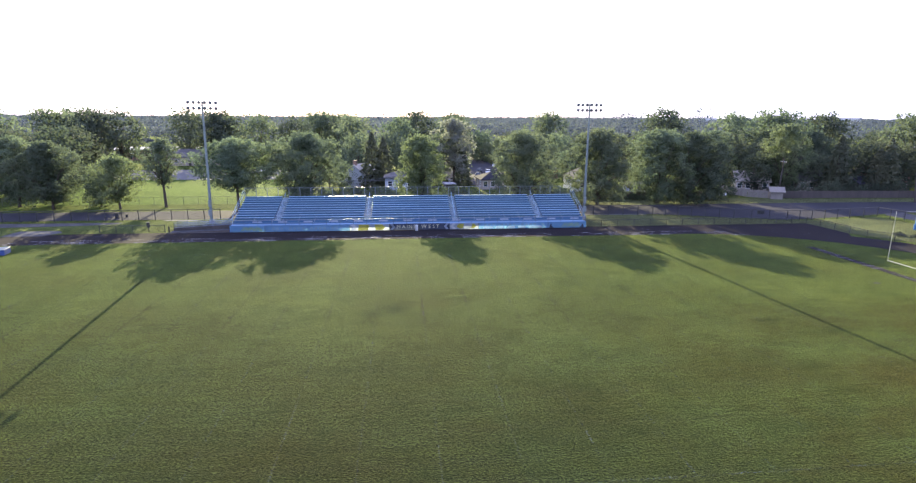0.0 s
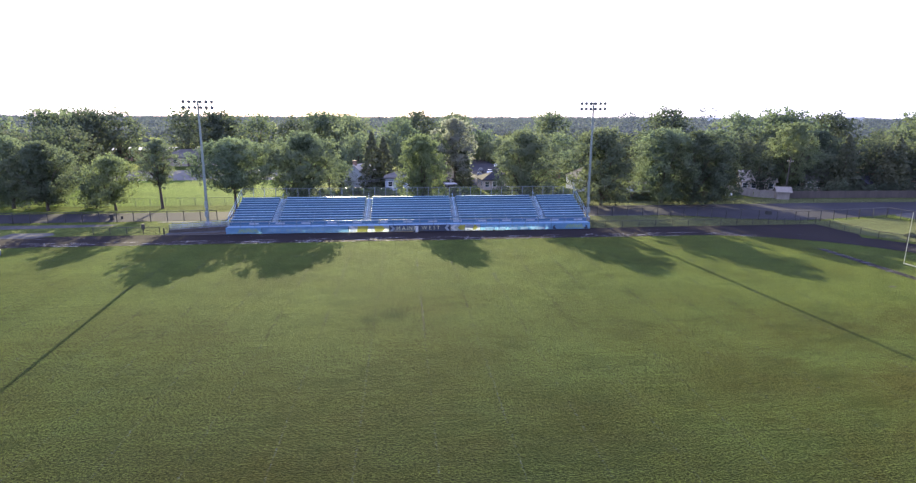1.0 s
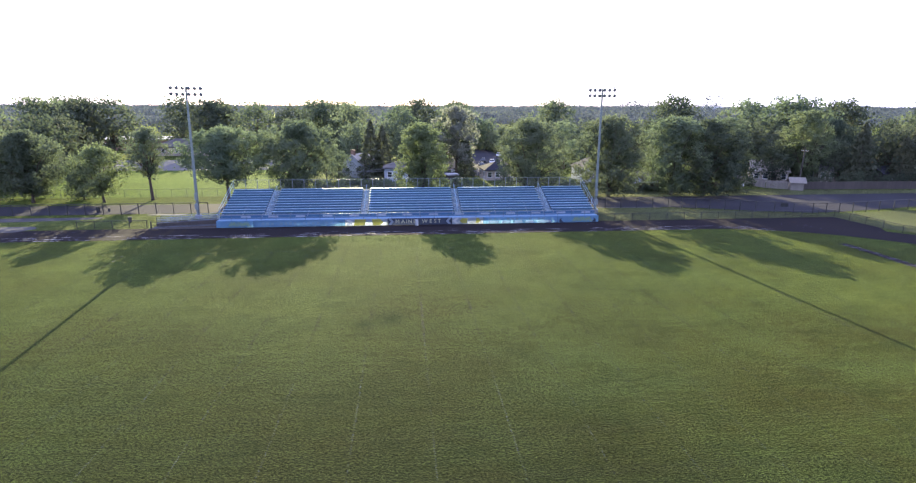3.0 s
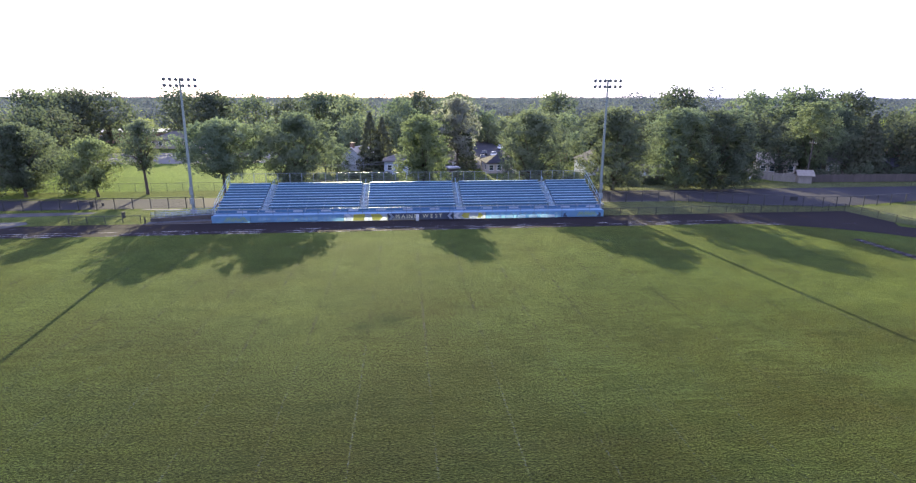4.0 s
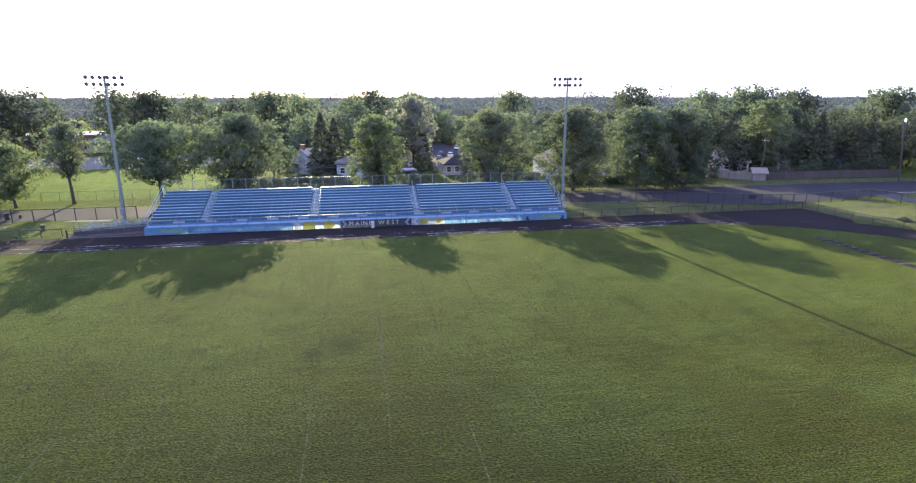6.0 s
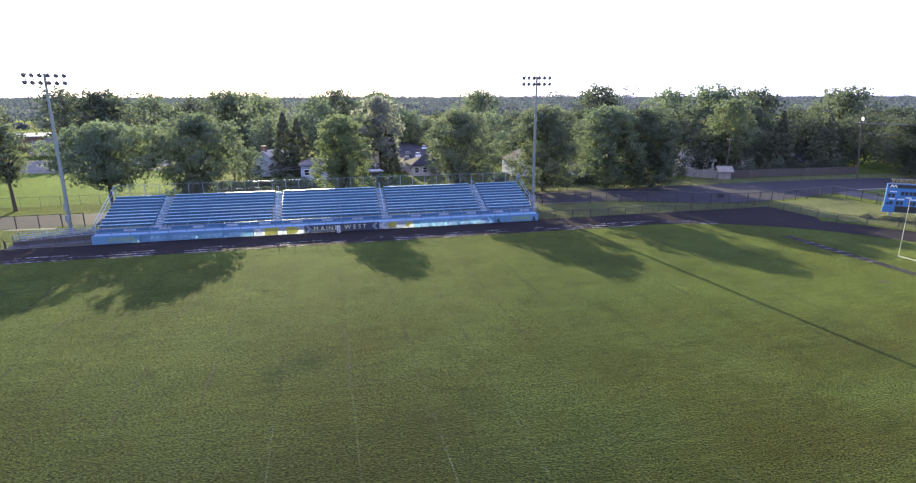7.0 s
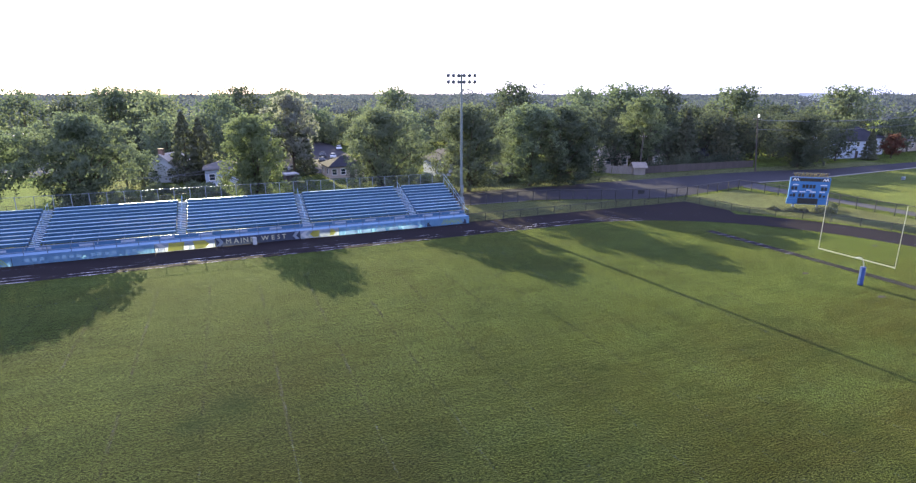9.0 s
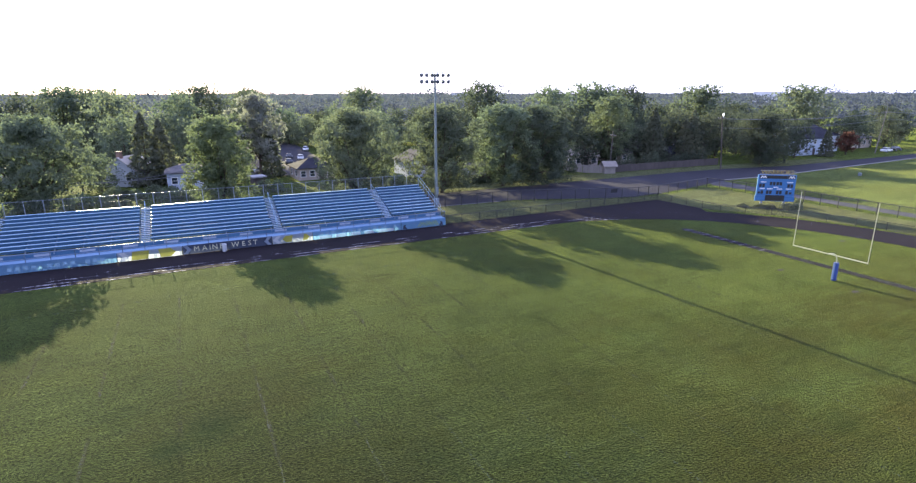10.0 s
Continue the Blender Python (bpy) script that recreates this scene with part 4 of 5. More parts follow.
# ---- scoreboard ----
board_turn = math.degrees(math.atan2(-0.57, 0.82))
sb = thing("scoreboard", "blue scoreboard with black number windows and gold letters on top", "scoreboard", pose(56.28, -13.05, 0, 0, 0, board_turn - 3))
W, ZB, ZT = 2.85, 1.12, 5.45
part("cabinet", Geo().box((-W, 0, ZB + 0.9), (W, 0.35, ZT), 0.02), BOARD_BLUE, sb)
part("lower_panel", Geo().box((-W - 0.12, -0.02, ZB), (W + 0.12, 0.33, ZB + 0.88), 0.02), BOARD_BLUE, sb)
part("message_screen", Geo().box((-1.45, -0.06, ZB + 0.08), (1.45, -0.02, ZB + 1.0)), BLACK, sb)
part("header_panel", Geo().box((-1.5, -0.05, ZT - 0.6), (1.5, 0.0, ZT - 0.1)), BLACK, sb)
for x in (-2.1, 2.12):
    e = part("corner_emblem", Geo().box((x - 0.55, -0.05, ZT - 0.62), (x + 0.55, 0.0, ZT - 0.05)), BLACK, sb)
    for k in range(4):
        lo, hi = (ZT - 0.54, ZT - 0.14) if k % 2 == 0 else (ZT - 0.14, ZT - 0.54)
        u = x - 0.44 + 0.2 * k
        p = [(u, -0.06, lo), (u + 0.15, -0.06, lo), (u + 0.35, -0.06, hi), (u + 0.20, -0.06, hi)]
        part("emblem_stroke", Geo().add(p if k % 2 == 0 else p[::-1], [(0, 1, 2, 3)]), WHITE, e)
win = Geo().box((-0.23, -0.05, -0.33), (0.23, 0.0, 0.33)).mesh("number_window", BLACK)
for x, z in [(-1.05, 4.55), (-0.45, 4.55), (0.2, 4.55), (0.8, 4.55), (-3.0, 4.15), (-2.4, 4.15), (2.3, 4.15), (2.9, 4.15), (-2.55, 2.85), (-1.55, 2.85), (-0.95, 2.85), (0.35, 2.85), (0.95, 2.85), (2.1, 2.85), (-3.1, 2.75), (2.8, 2.75)]:
    part("number_window", win, BLACK, sb, "", pose(x * 0.80, 0, 0.8 + (z - 0.75) * 0.853) @ Matrix.Diagonal((0.8, 1, 0.5 if z == 2.75 else 0.85, 1)))
for x0, x1, z in ((-3.1, -2.1, 3.45), (-1.7, -0.6, 3.42), (0.2, 1.3, 3.42), (2.0, 3.0, 3.45), (-0.5, 0.5, 3.75), (-3.1, -2.0, 4.72), (2.0, 3.2, 4.72)):
    n = 5
    for k in range(n):
        w = (x1 - x0) / n
        part("letter_bar", Geo().box((0.77 * (x0 + w * k), -0.03, 0.16 + z * 0.853), (0.77 * (x0 + w * (k + 0.75)), 0.0, 0.32 + z * 0.853)), WHITE, sb)
words(sb, "WARRIORS", 0.98, GOLD, pose(0, 0.15, ZT + 0.40, 90), 0.05, "gold letters on a frame")
part("letter_frame", Geo().box((-2.6, 0.2, ZT), (2.6, 0.26, ZT + 0.10)).box((-2.6, 0.2, ZT + 0.62), (2.6, 0.26, ZT + 0.68)), STEEL, sb)
for x in (-1.9, 1.5):
    part("leg", Geo().box((x - 0.15, 0.08, 0), (x + 0.15, 0.30, ZB + 0.6)), STEEL, sb)

# ---- houses ----
TAKEN = []


def house(x, y, w, d, eave, ridge, turn, wall, roof, label, hip=False, chimney=False, cols=3, storeys=1, flat_top=False, windows=True):
    """w runs along the front, which faces -y before the turn."""
    TAKEN.append((x, y, max(w, d) * 0.62))
    h = thing("house", label, "house", pose(x, y, 0, 0, 0, turn))
    a, b, o = w / 2, d / 2, 0.45
    shell = Geo()
    if flat_top or hip:
        shell.box((-a, -b, 0), (a, b, eave))
    else:
        shell.loft([[(-a, -b, 0), (-a, b, 0), (-a, b, eave), (-a, 0, ridge - 0.1), (-a, -b, eave)], [(a, -b, 0), (a, b, 0), (a, b, eave), (a, 0, ridge - 0.1), (a, -b, eave)]])
    part("wall", shell, wall, h)
    r = Geo()
    if flat_top:
        r.box((-a - 0.3, -b - 0.3, eave), (a + 0.3, b + 0.3, eave + 0.35), 0.05)
    elif hip:
        k = min(a, b) * 0.85
        base = [(-a - o, -b - o, eave - 0.08), (a + o, -b - o, eave - 0.08), (a + o, b + o, eave - 0.08), (-a - o, b + o, eave - 0.08)]
        low = [(p[0], p[1], eave + 0.06) for p in base]
        r.add(base + low + [(-a + k, 0, ridge), (a - k, 0, ridge)], [(3, 2, 1, 0), (0, 1, 5, 4), (1, 2, 6, 5), (2, 3, 7, 6), (3, 0, 4, 7), (4, 5, 9, 8), (5, 6, 9), (6, 7, 8, 9), (7, 4, 8)])
    else:
        s = (ridge - eave) / b
        for sg in (-1, 1):
            r.loft([[(-a - o, 0, ridge), (-a - o, 0, ridge + 0.16), (-a - o, sg * (b + o), eave - s * o + 0.16), (-a - o, sg * (b + o), eave - s * o)], [(a + o, 0, ridge), (a + o, 0, ridge + 0.16), (a + o, sg * (b + o), eave - s * o + 0.16), (a + o, sg * (b + o), eave - s * o)]])
    part("roof", r, roof, h)
    if chimney:
        part("chimney", Geo().box((-a + 0.2, -0.45, 0), (-a + 1.0, 0.45, ridge + 1.1)).box((-a + 0.12, -0.53, ridge + 1.1), (-a + 1.08, 0.53, ridge + 1.25)), BRICKY, h)
    if windows:
        pane = Geo().box((-0.5, -0.02, -0.6), (0.5, 0.02, 0.6)).mesh("pane", GLASS)
        fr = Geo()
        for lo, hi in (((-0.6, -0.05, 0.6), (0.6, 0.05, 0.72)), ((-0.6, -0.08, -0.72), (0.6, 0.05, -0.6)), ((-0.6, -0.05, -0.6), (-0.5, 0.05, 0.6)), ((0.5, -0.05, -0.6), (0.6, 0.05, 0.6)), ((-0.5, -0.04, -0.03), (0.5, 0.04, 0.03))):
            fr.box(lo, hi)
        fm = fr.mesh("window_frame", WHITE)
        spots = []
        for s in range(storeys):
            z = eave * (s + 0.55) / storeys
            for k in range(cols):
                spots.append((pose(-a + w * (k + 0.5) / cols, -b - 0.03, z), k, s))
            for k in range(2):
                for sg in (-1, 1):
                    spots.append((pose(sg * (a + 0.03), -b + d * (k + 0.5) / 2, z, 0, 0, 90), 9, s))
        for m, k, s in spots:
            if k == cols // 2 and s == 0 and cols > 2:
                part("door", Geo().box((-0.5, -0.03, -eave * 0.55 / storeys), (0.5, 0.03, 2.05 - eave * 0.55 / storeys), 0.01), WOOD_BROWN, h, "", m)
                continue
            wdw = part("window", fm, WHITE, h, "", m)
            part("pane", pane, GLASS, wdw)
    return h


house(-40.6, 63.5, 7.0, 6.5, 3.6, 5.9, 62, SIDING, ROOF_CREAM, "cream house with a pale gable roof and a brick chimney", False, True, 3)
house(-29.9, 54.5, 7.5, 7, 3.4, 4.8, 0, SIDING_BLUE, ROOF, "pale blue house with a low grey roof", True)
house(-17.4, 47, 2.3, 2.2, 2.1, 2.7, 12, WOOD_BROWN, FLAT_ROOF, "small garden shed with a white roof", False, False, 1, 1, True, False)
house(-4.6, 56.5, 8, 8, 2.6, 4.4, 4, SIDING_TAN, ROOF_DARK, "single-storey tan house with a dark hip roof", True, False, 4)
house(19.2, 50.5, 9, 9, 3.4, 5.4, 90, SIDING, ROOF_DARK, "white house with a grey roof behind the trees", False, False, 2)
house(63.6, 47, 8, 8, 2.8, 5.0, -25, SIDING_TAN, ROOF_TAN, "tan house with a pale gable roof behind a board fence", False, False, 4)
house(59.9, 31.2, 2.6, 2.4, 1.9, 2.7, -20, WOOD_TAN, WOOD_TAN, "small weathered garden shed by the road", False, False, 1, 1, False, False)
house(81, 48, 12, 9, 3.0, 5.2, 0, SIDING_TAN, ROOF, "long tan house with a grey roof behind the trees", False, False, 5)
house(101, 47, 10, 9, 4.6, 7.0, 0, BRICKY, ROOF, "brick house behind the trees", True, False, 4, 2)
garage = house(92.0, 41.5, 8, 6, 2.6, 4.0, 0, WOOD_BROWN, ROOF_DARK, "dark garage with two white doors behind a board fence", False, False, 1, 1, False, False)
for x in (-1.6, 1.4):
    part("door", Geo().box((x - 0.55, -3.06, 0.02), (x + 0.55, -3.0, 2.25), 0.01), WHITE, garage, "plain white door")
# white walls given pale blue siding, a tint for the shade on them
house(141.5, 38.5, 13, 10, 5.2, 8.6, -8, SIDING_BLUE, ROOF_DARK, "white two-storey house with a dark roof", False, False, 4, 2)
house(155.5, 41.5, 11, 9, 5.2, 7.6, 0, SIDING, ROOF_DARK, "white two-storey house with a dark roof", True, False, 4, 2)
house(178, 44, 14, 9, 3.4, 5.8, 0, SIDING_TAN, ROOF, "tan house across the street", True, False, 5)
house(28.6, 40.5, 4.2, 4.0, 2.2, 3.2, 0, SIDING, ROOF, "small white garage under the trees", False, False, 1, 1, False, False)
house(-124, 166, 66, 22, 4.3, 0, 0, BRICKY, FLAT_ROOF, "long low brick school building with a pale flat roof", False, False, 16, 1, True)
house(-110, 136, 22, 14, 3.2, 6.0, 0, SIDING_TAN, ROOF, "long low tan building with a grey hip roof", True, False, 9)
house(-15, 80, 10, 9, 3.0, 5.2, 90, SIDING_TAN, ROOF_TAN, "tan house on the side street", False, False, 3)
house(15, 82, 10, 9, 3.0, 5.0, 90, BRICKY, ROOF, "brick house on the side street", True, False, 3)
hr = random.Random(5)
for k in range(26):
    x, y = hr.uniform(-90, 190), hr.uniform(92, 200)
    if (-11 < x < 14) or (x < -20 and y < 150) or any(math.hypot(x - p, y - q) < r + 9 for p, q, r in TAKEN):
        continue
    house(x, y, hr.uniform(9, 13), hr.uniform(8, 10), hr.choice((2.8, 3.0, 3.2)), hr.uniform(5.2, 6.2), hr.choice((0, 90, 4, 86)), hr.choice((SIDING, SIDING_TAN, BRICKY)), hr.choice((ROOF, ROOF_TAN, ROOF)), "house with a shingled roof among the trees", hr.random() < 0.5, hr.random() < 0.4, 3)


# ---- cars ----
def car(x, y, turn, paint, label):
    c = thing("car", label, "car", pose(x, y, 0.02, 0, 0, turn), "parked cars")
    side = [(-2.2, 0.35), (2.2, 0.35), (2.25, 0.7), (2.1, 0.88), (1.1, 0.98), (-1.7, 1.0), (-2.2, 0.9), (-2.25, 0.6)]
    body = Geo().loft([[(px, -0.86, pz) for px, pz in side], [(px, 0.86, pz) for px, pz in side]])
    part("body", body, paint, c)
    lo = [(-1.75, -0.80, 0.99), (1.15, -0.80, 0.97), (1.15, 0.80, 0.97), (-1.75, 0.80, 0.99)]
    hi = [(-1.25, -0.62, 1.45), (0.35, -0.62, 1.45), (0.35, 0.62, 1.45), (-1.25, 0.62, 1.45)]
    part("glasshouse", Geo().loft([lo, hi]), GLASS, c)
    part("roof", Geo().box((-1.27, -0.64, 1.45), (0.37, 0.64, 1.50), 0.02), paint, c)
    for px in (-1.4, 1.4):
        for py in (-0.8, 0.8):
            wh = part("wheel", Geo().tube([(px, py - 0.11, 0.33), (px, py + 0.11, 0.33)], 0.33, 14), RUBBER, c)
            part("rim", Geo().tube([(px, py - 0.125, 0.33), (px, py + 0.125, 0.33)], 0.2, 10), STEEL, wh)
    for py in (-0.6, 0.6):
        part("headlight", Geo().box((2.18, py - 0.2, 0.66), (2.27, py + 0.2, 0.8), 0.02), PALE, c)
    return c


for x, y, t, paint, label in ((-0.2, 93, 80, CAR_WHITE, "white car parked on the side street"), (-2.6, 97.5, 80, CAR_DARK, "dark car parked on the side street"), (-5.0, 84, 84, CAR_DARK, "dark car parked on the side street"), (6.2, 118, 82, CAR_WHITE, "white car parked on the side street"),
                              (-96, 102, 90, CAR_DARK, "dark car in the parking lot"), (-92.6, 102, 90, CAR_WHITE, "white car in the parking lot"), (-86, 102, 90, CAR_RED, "red car in the parking lot"), (-76, 102, 90, CAR_WHITE, "white car in the parking lot"), (-66, 101, 90, CAR_DARK, "dark car in the parking lot"),
                              (47.6, 35.6, 8, CAR_WHITE, "white car parked under the trees"), (171, 27.6, 4, CAR_WHITE, "white car by the street"), (178, 28.4, 0, CAR_DARK, "dark car by the street"), (-13.5, 68.5, 0, CAR_WHITE, "white car in a driveway")):
    car(x, y, t, paint, label)


# ---- poles and wires along the street ----
def wood_pole(x, y, h, lean, label, wood=WOOD_TAN):
    p = thing("utility_pole", label, "utility pole", pose(x, y, 0, 0, lean, 0))
    part("shaft", Geo().tube([(0, 0, 0), (0, 0, h)], [0.16, 0.11], 10), wood, p)
    part("cross_arm", Geo().box((-0.06, -1.1, h - 1.0), (0.06, 1.1, h - 0.86)), WOOD_BROWN, p)
    for y2 in (-1.0, -0.4, 0.4, 1.0):
        part("insulator", Geo().tube([(0, y2, h - 0.86), (0, y2, h - 0.7)], [0.05, 0.03], 8), WHITE, p)
    return p


GLOW, _nt, _p = nodes_of("lamp_glow")
_p.inputs["Base Color"].default_value = (0.9, 0.9, 0.88, 1)
_p.inputs["Emission Color"].default_value = (1.0, 0.97, 0.9, 1)
_p.inputs["Emission Strength"].default_value = 0.6
lampost = wood_pole(88.6, 23.0, 13.5, -7.5, "wooden street pole with a lit white lamp", WOOD_BROWN)
part("lamp_arm", Geo().tube([(0, 0, 12.6), (0, -0.15, 13.2), (0, -0.3, 13.4)], 0.04, 8), STEEL, lampost)
lamp = part("lamp", Geo().tube([(0, -0.3, 13.1), (0, -0.3, 13.2), (0, -0.3, 13.5), (0, -0.3, 13.75), (0, -0.3, 13.85)], [0.10, 0.16, 0.20, 0.15, 0.06], 14), GLOW, lampost, "white lit lamp", None, True)
wood_pole(164.7, 27.6, 13.6, 9, "leaning wooden utility pole with cross arm")
wood_pole(250, 27, 13.0, 0, "wooden utility pole with cross arm")
wood_pole(61.9, 33, 9.5, 2, "short wooden utility pole by a board fence", WOOD_BROWN)
for (ax, ay, az), (bx, by, bz) in (((87.0, 23.9, 12.4), (166.7, 28.4, 12.6)), ((87.0, 22.1, 12.4), (166.7, 26.8, 12.6)), ((87.25, 23.0, 10.2), (166.3, 27.6, 10.4)), ((166.7, 28.4, 12.6), (250, 27, 12.1)), ((166.7, 26.8, 12.6), (250, 26, 12.1)), ((166.3, 27.6, 10.4), (250, 27, 10)), ((-47, 36, 4.6), (-17.5, 47, 5.2)), ((-52, 35, 4.4), (-26, 49, 5.0))):
    cable = thing("power_cable", "thin dark overhead cable", "cable")
    part("wire", Geo().tube([(ax + (bx - ax) * k / 10, ay + (by - ay) * k / 10, az + (bz - az) * k / 10 - 1.0 * (1 - (k / 5 - 1) ** 2)) for k in range(11)], 0.05, 4), FENCE_GREY, cable)

# ---- small things on the grass ----
def bin_at(x, y, label, r=0.27, h=0.85):
    b = thing("litter_bin", label, "bin", pose(x, y, 0.02))
    part("drum", Geo().tube([(0, 0, 0), (0, 0, h)], [r * 0.9, r], 12), DARK_STEEL, b)
    part("rim", Geo().tube([(0, 0, h - 0.04), (0, 0, h + 0.03)], r * 1.07, 12), DARK_STEEL, b)


bin_at(-72.8, 6.0, "dark litter bin on the grass by the track")
bin_at(-82.4, 15.4, "dark litter bin at the edge of the road", 0.32, 0.95)
bin_at(-81.0, 16.2, "dark litter bin at the edge of the road", 0.2, 0.5)
bin_at(116, 24.9, "dark litter bin by the street")
box = thing("utility_box", "small grey utility box on the lawn", "utility box", pose(108, 1.5, 0, 0, 0, 20))
part("cabinet", Geo().box((-0.4, -0.3, 0), (0.4, 0.3, 0.6), 0.04), STEEL, box)
part("lid", Geo().box((-0.43, -0.33, 0.6), (0.43, 0.33, 0.65), 0.015), STEEL, box)
mat_t = thing("landing_mat", "blue vaulting mat standing beside the field", "mat", pose(-85.3, -12.2, 0.01, 0, 0, 14))
for k in range(2):
    part("cushion", Geo().box((-1.6 + 1.65 * k, -1.0, 0.0), (0.0 + 1.65 * k, 1.0, 0.75), 0.06), PAD_BLUE, mat_t)
part("cover", Geo().box((-1.65, -1.05, 0.75), (1.7, 1.05, 0.82), 0.03), GREYBLUE, mat_t)
mesh_sign = thing("fence_sign", "small dark sign plate hung on the fence", "sign", pose(38.4, 5.15, 0, 0, 0, -17))
part("plate", Geo().box((-0.6, -0.03, 1.1), (0.6, 0.0, 1.75)), BLACK, mesh_sign)


# ---- shrubs ----
def shrub(x, y, w, h, leaf, label, seed, cone=False):
    rng = np.random.default_rng(seed)
    n = int(260 * w)
    d = rng.normal(size=(n, 3))
    d /= np.linalg.norm(d, axis=1, keepdims=True)
    d[:, 2] = abs(d[:, 2])
    r = rng.uniform(0.5, 1, (n, 1)) ** 0.5
    p = d * r * np.array([w / 2, w / 2, h])
    if cone:
        f = rng.uniform(0, 1, n)
        p[:, 2] = h * f
        p[:, :2] *= (1.05 - f)[:, None]
    p *= 1 + 0.18 * np.sin(5 * p[:, [1]] + seed) * np.cos(4 * p[:, [0]])
    s = thing("shrub", label, "shrub", pose(x, y, 0))
    part("stem", Geo().tube([(0, 0, 0), (0.05, 0, h * 0.6)], [0.06, 0.02], 6), BARK, s)
    part("foliage", quads_mesh("foliage", leaves_at(rng, p, 0.2), leaf), leaf, s)


for k in range(8):
    shrub(-45.8 + 1.15 * k, 29.6 + 0.1 * k, 0.9, 1.7, NEEDLE, "small clipped dark conifer behind the bleacher", 900 + k, True)
for k, (x, y, w, h) in enumerate(((-33.5, 39, 4, 2.6), (-29.5, 40, 3.5, 2.2), (-17, 40, 3.5, 2.8), (-14.5, 40.5, 2.6, 2.4), (-47, 40, 5, 2.4), (-54, 38, 4, 2.0), (8.5, 36, 4, 2.6), (44, 36.5, 5, 2.5), (49, 37, 4, 2.0), (-42.5, 48, 3.4, 1.9), (-39.2, 46.5, 3.0, 1.5), (-36.0, 48.5, 3.6, 1.8), (-33.0, 47.5, 2.6, 1.4), (-43.5, 44, 2.6, 1.3), (-38, 43.5, 2.4, 1.2))):
    shrub(x, y, w, h, LEAF, "round green garden shrub", 930 + k)
for k, (x, y, w, h) in enumerate(((52.4, -10.4, 1.8, 0.6), (54.2, -12.2, 2.0, 0.7), (55.6, -13.0, 2.0, 0.6), (57.4, -14.6, 2.4, 0.9), (58.6, -15.4, 2.2, 1.0), (61.0, -14.2, 1.6, 1.3))):
    shrub(x, y, w, h, NEEDLE, "low dark green shrub at the foot of the scoreboard", 950 + k)
for k in range(14):
    shrub(15 + 2.4 * k, 32.0 + 0.35 * math.sin(3 * k), 2.4, 1.1 + 0.5 * math.sin(5 * k), LEAF_DARK, "dark green hedge shrub under the trees", 970 + k)
sr = random.Random(17)
for k in range(17):
    shrub(62 + 2.1 * k + sr.uniform(-0.6, 0.6), 33.4 + sr.uniform(-0.7, 1.6), sr.uniform(2.6, 4.2), sr.uniform(2.2, 4.2), LEAF_DARK, "dark green shrub behind the board fence", 1000 + k)
for k in range(30):
    x, y = sr.uniform(-56, 13), sr.uniform(35, 46)
    if all(math.hypot(x - p, y - q) > r + 1.2 for p, q, r in TAKEN):
        shrub(x, y, sr.uniform(1.6, 3.0), sr.uniform(0.7, 1.6), sr.choice((LEAF_DARK, LEAF, LEAF_DARK)), "green shrub in a back garden", 1030 + k)

# ---- trees ----
rng = np.random.default_rng(7)


CROWNS = {
    "dome": (0.50, 0.80, 1.0, 0.97, 0.80, 0.56, 0.16),
    "vase": (0.34, 0.62, 0.92, 1.0, 0.80, 0.50, 0.14),
    "skirt": (0.86, 0.94, 1.0, 0.96, 0.80, 0.56, 0.16),
}


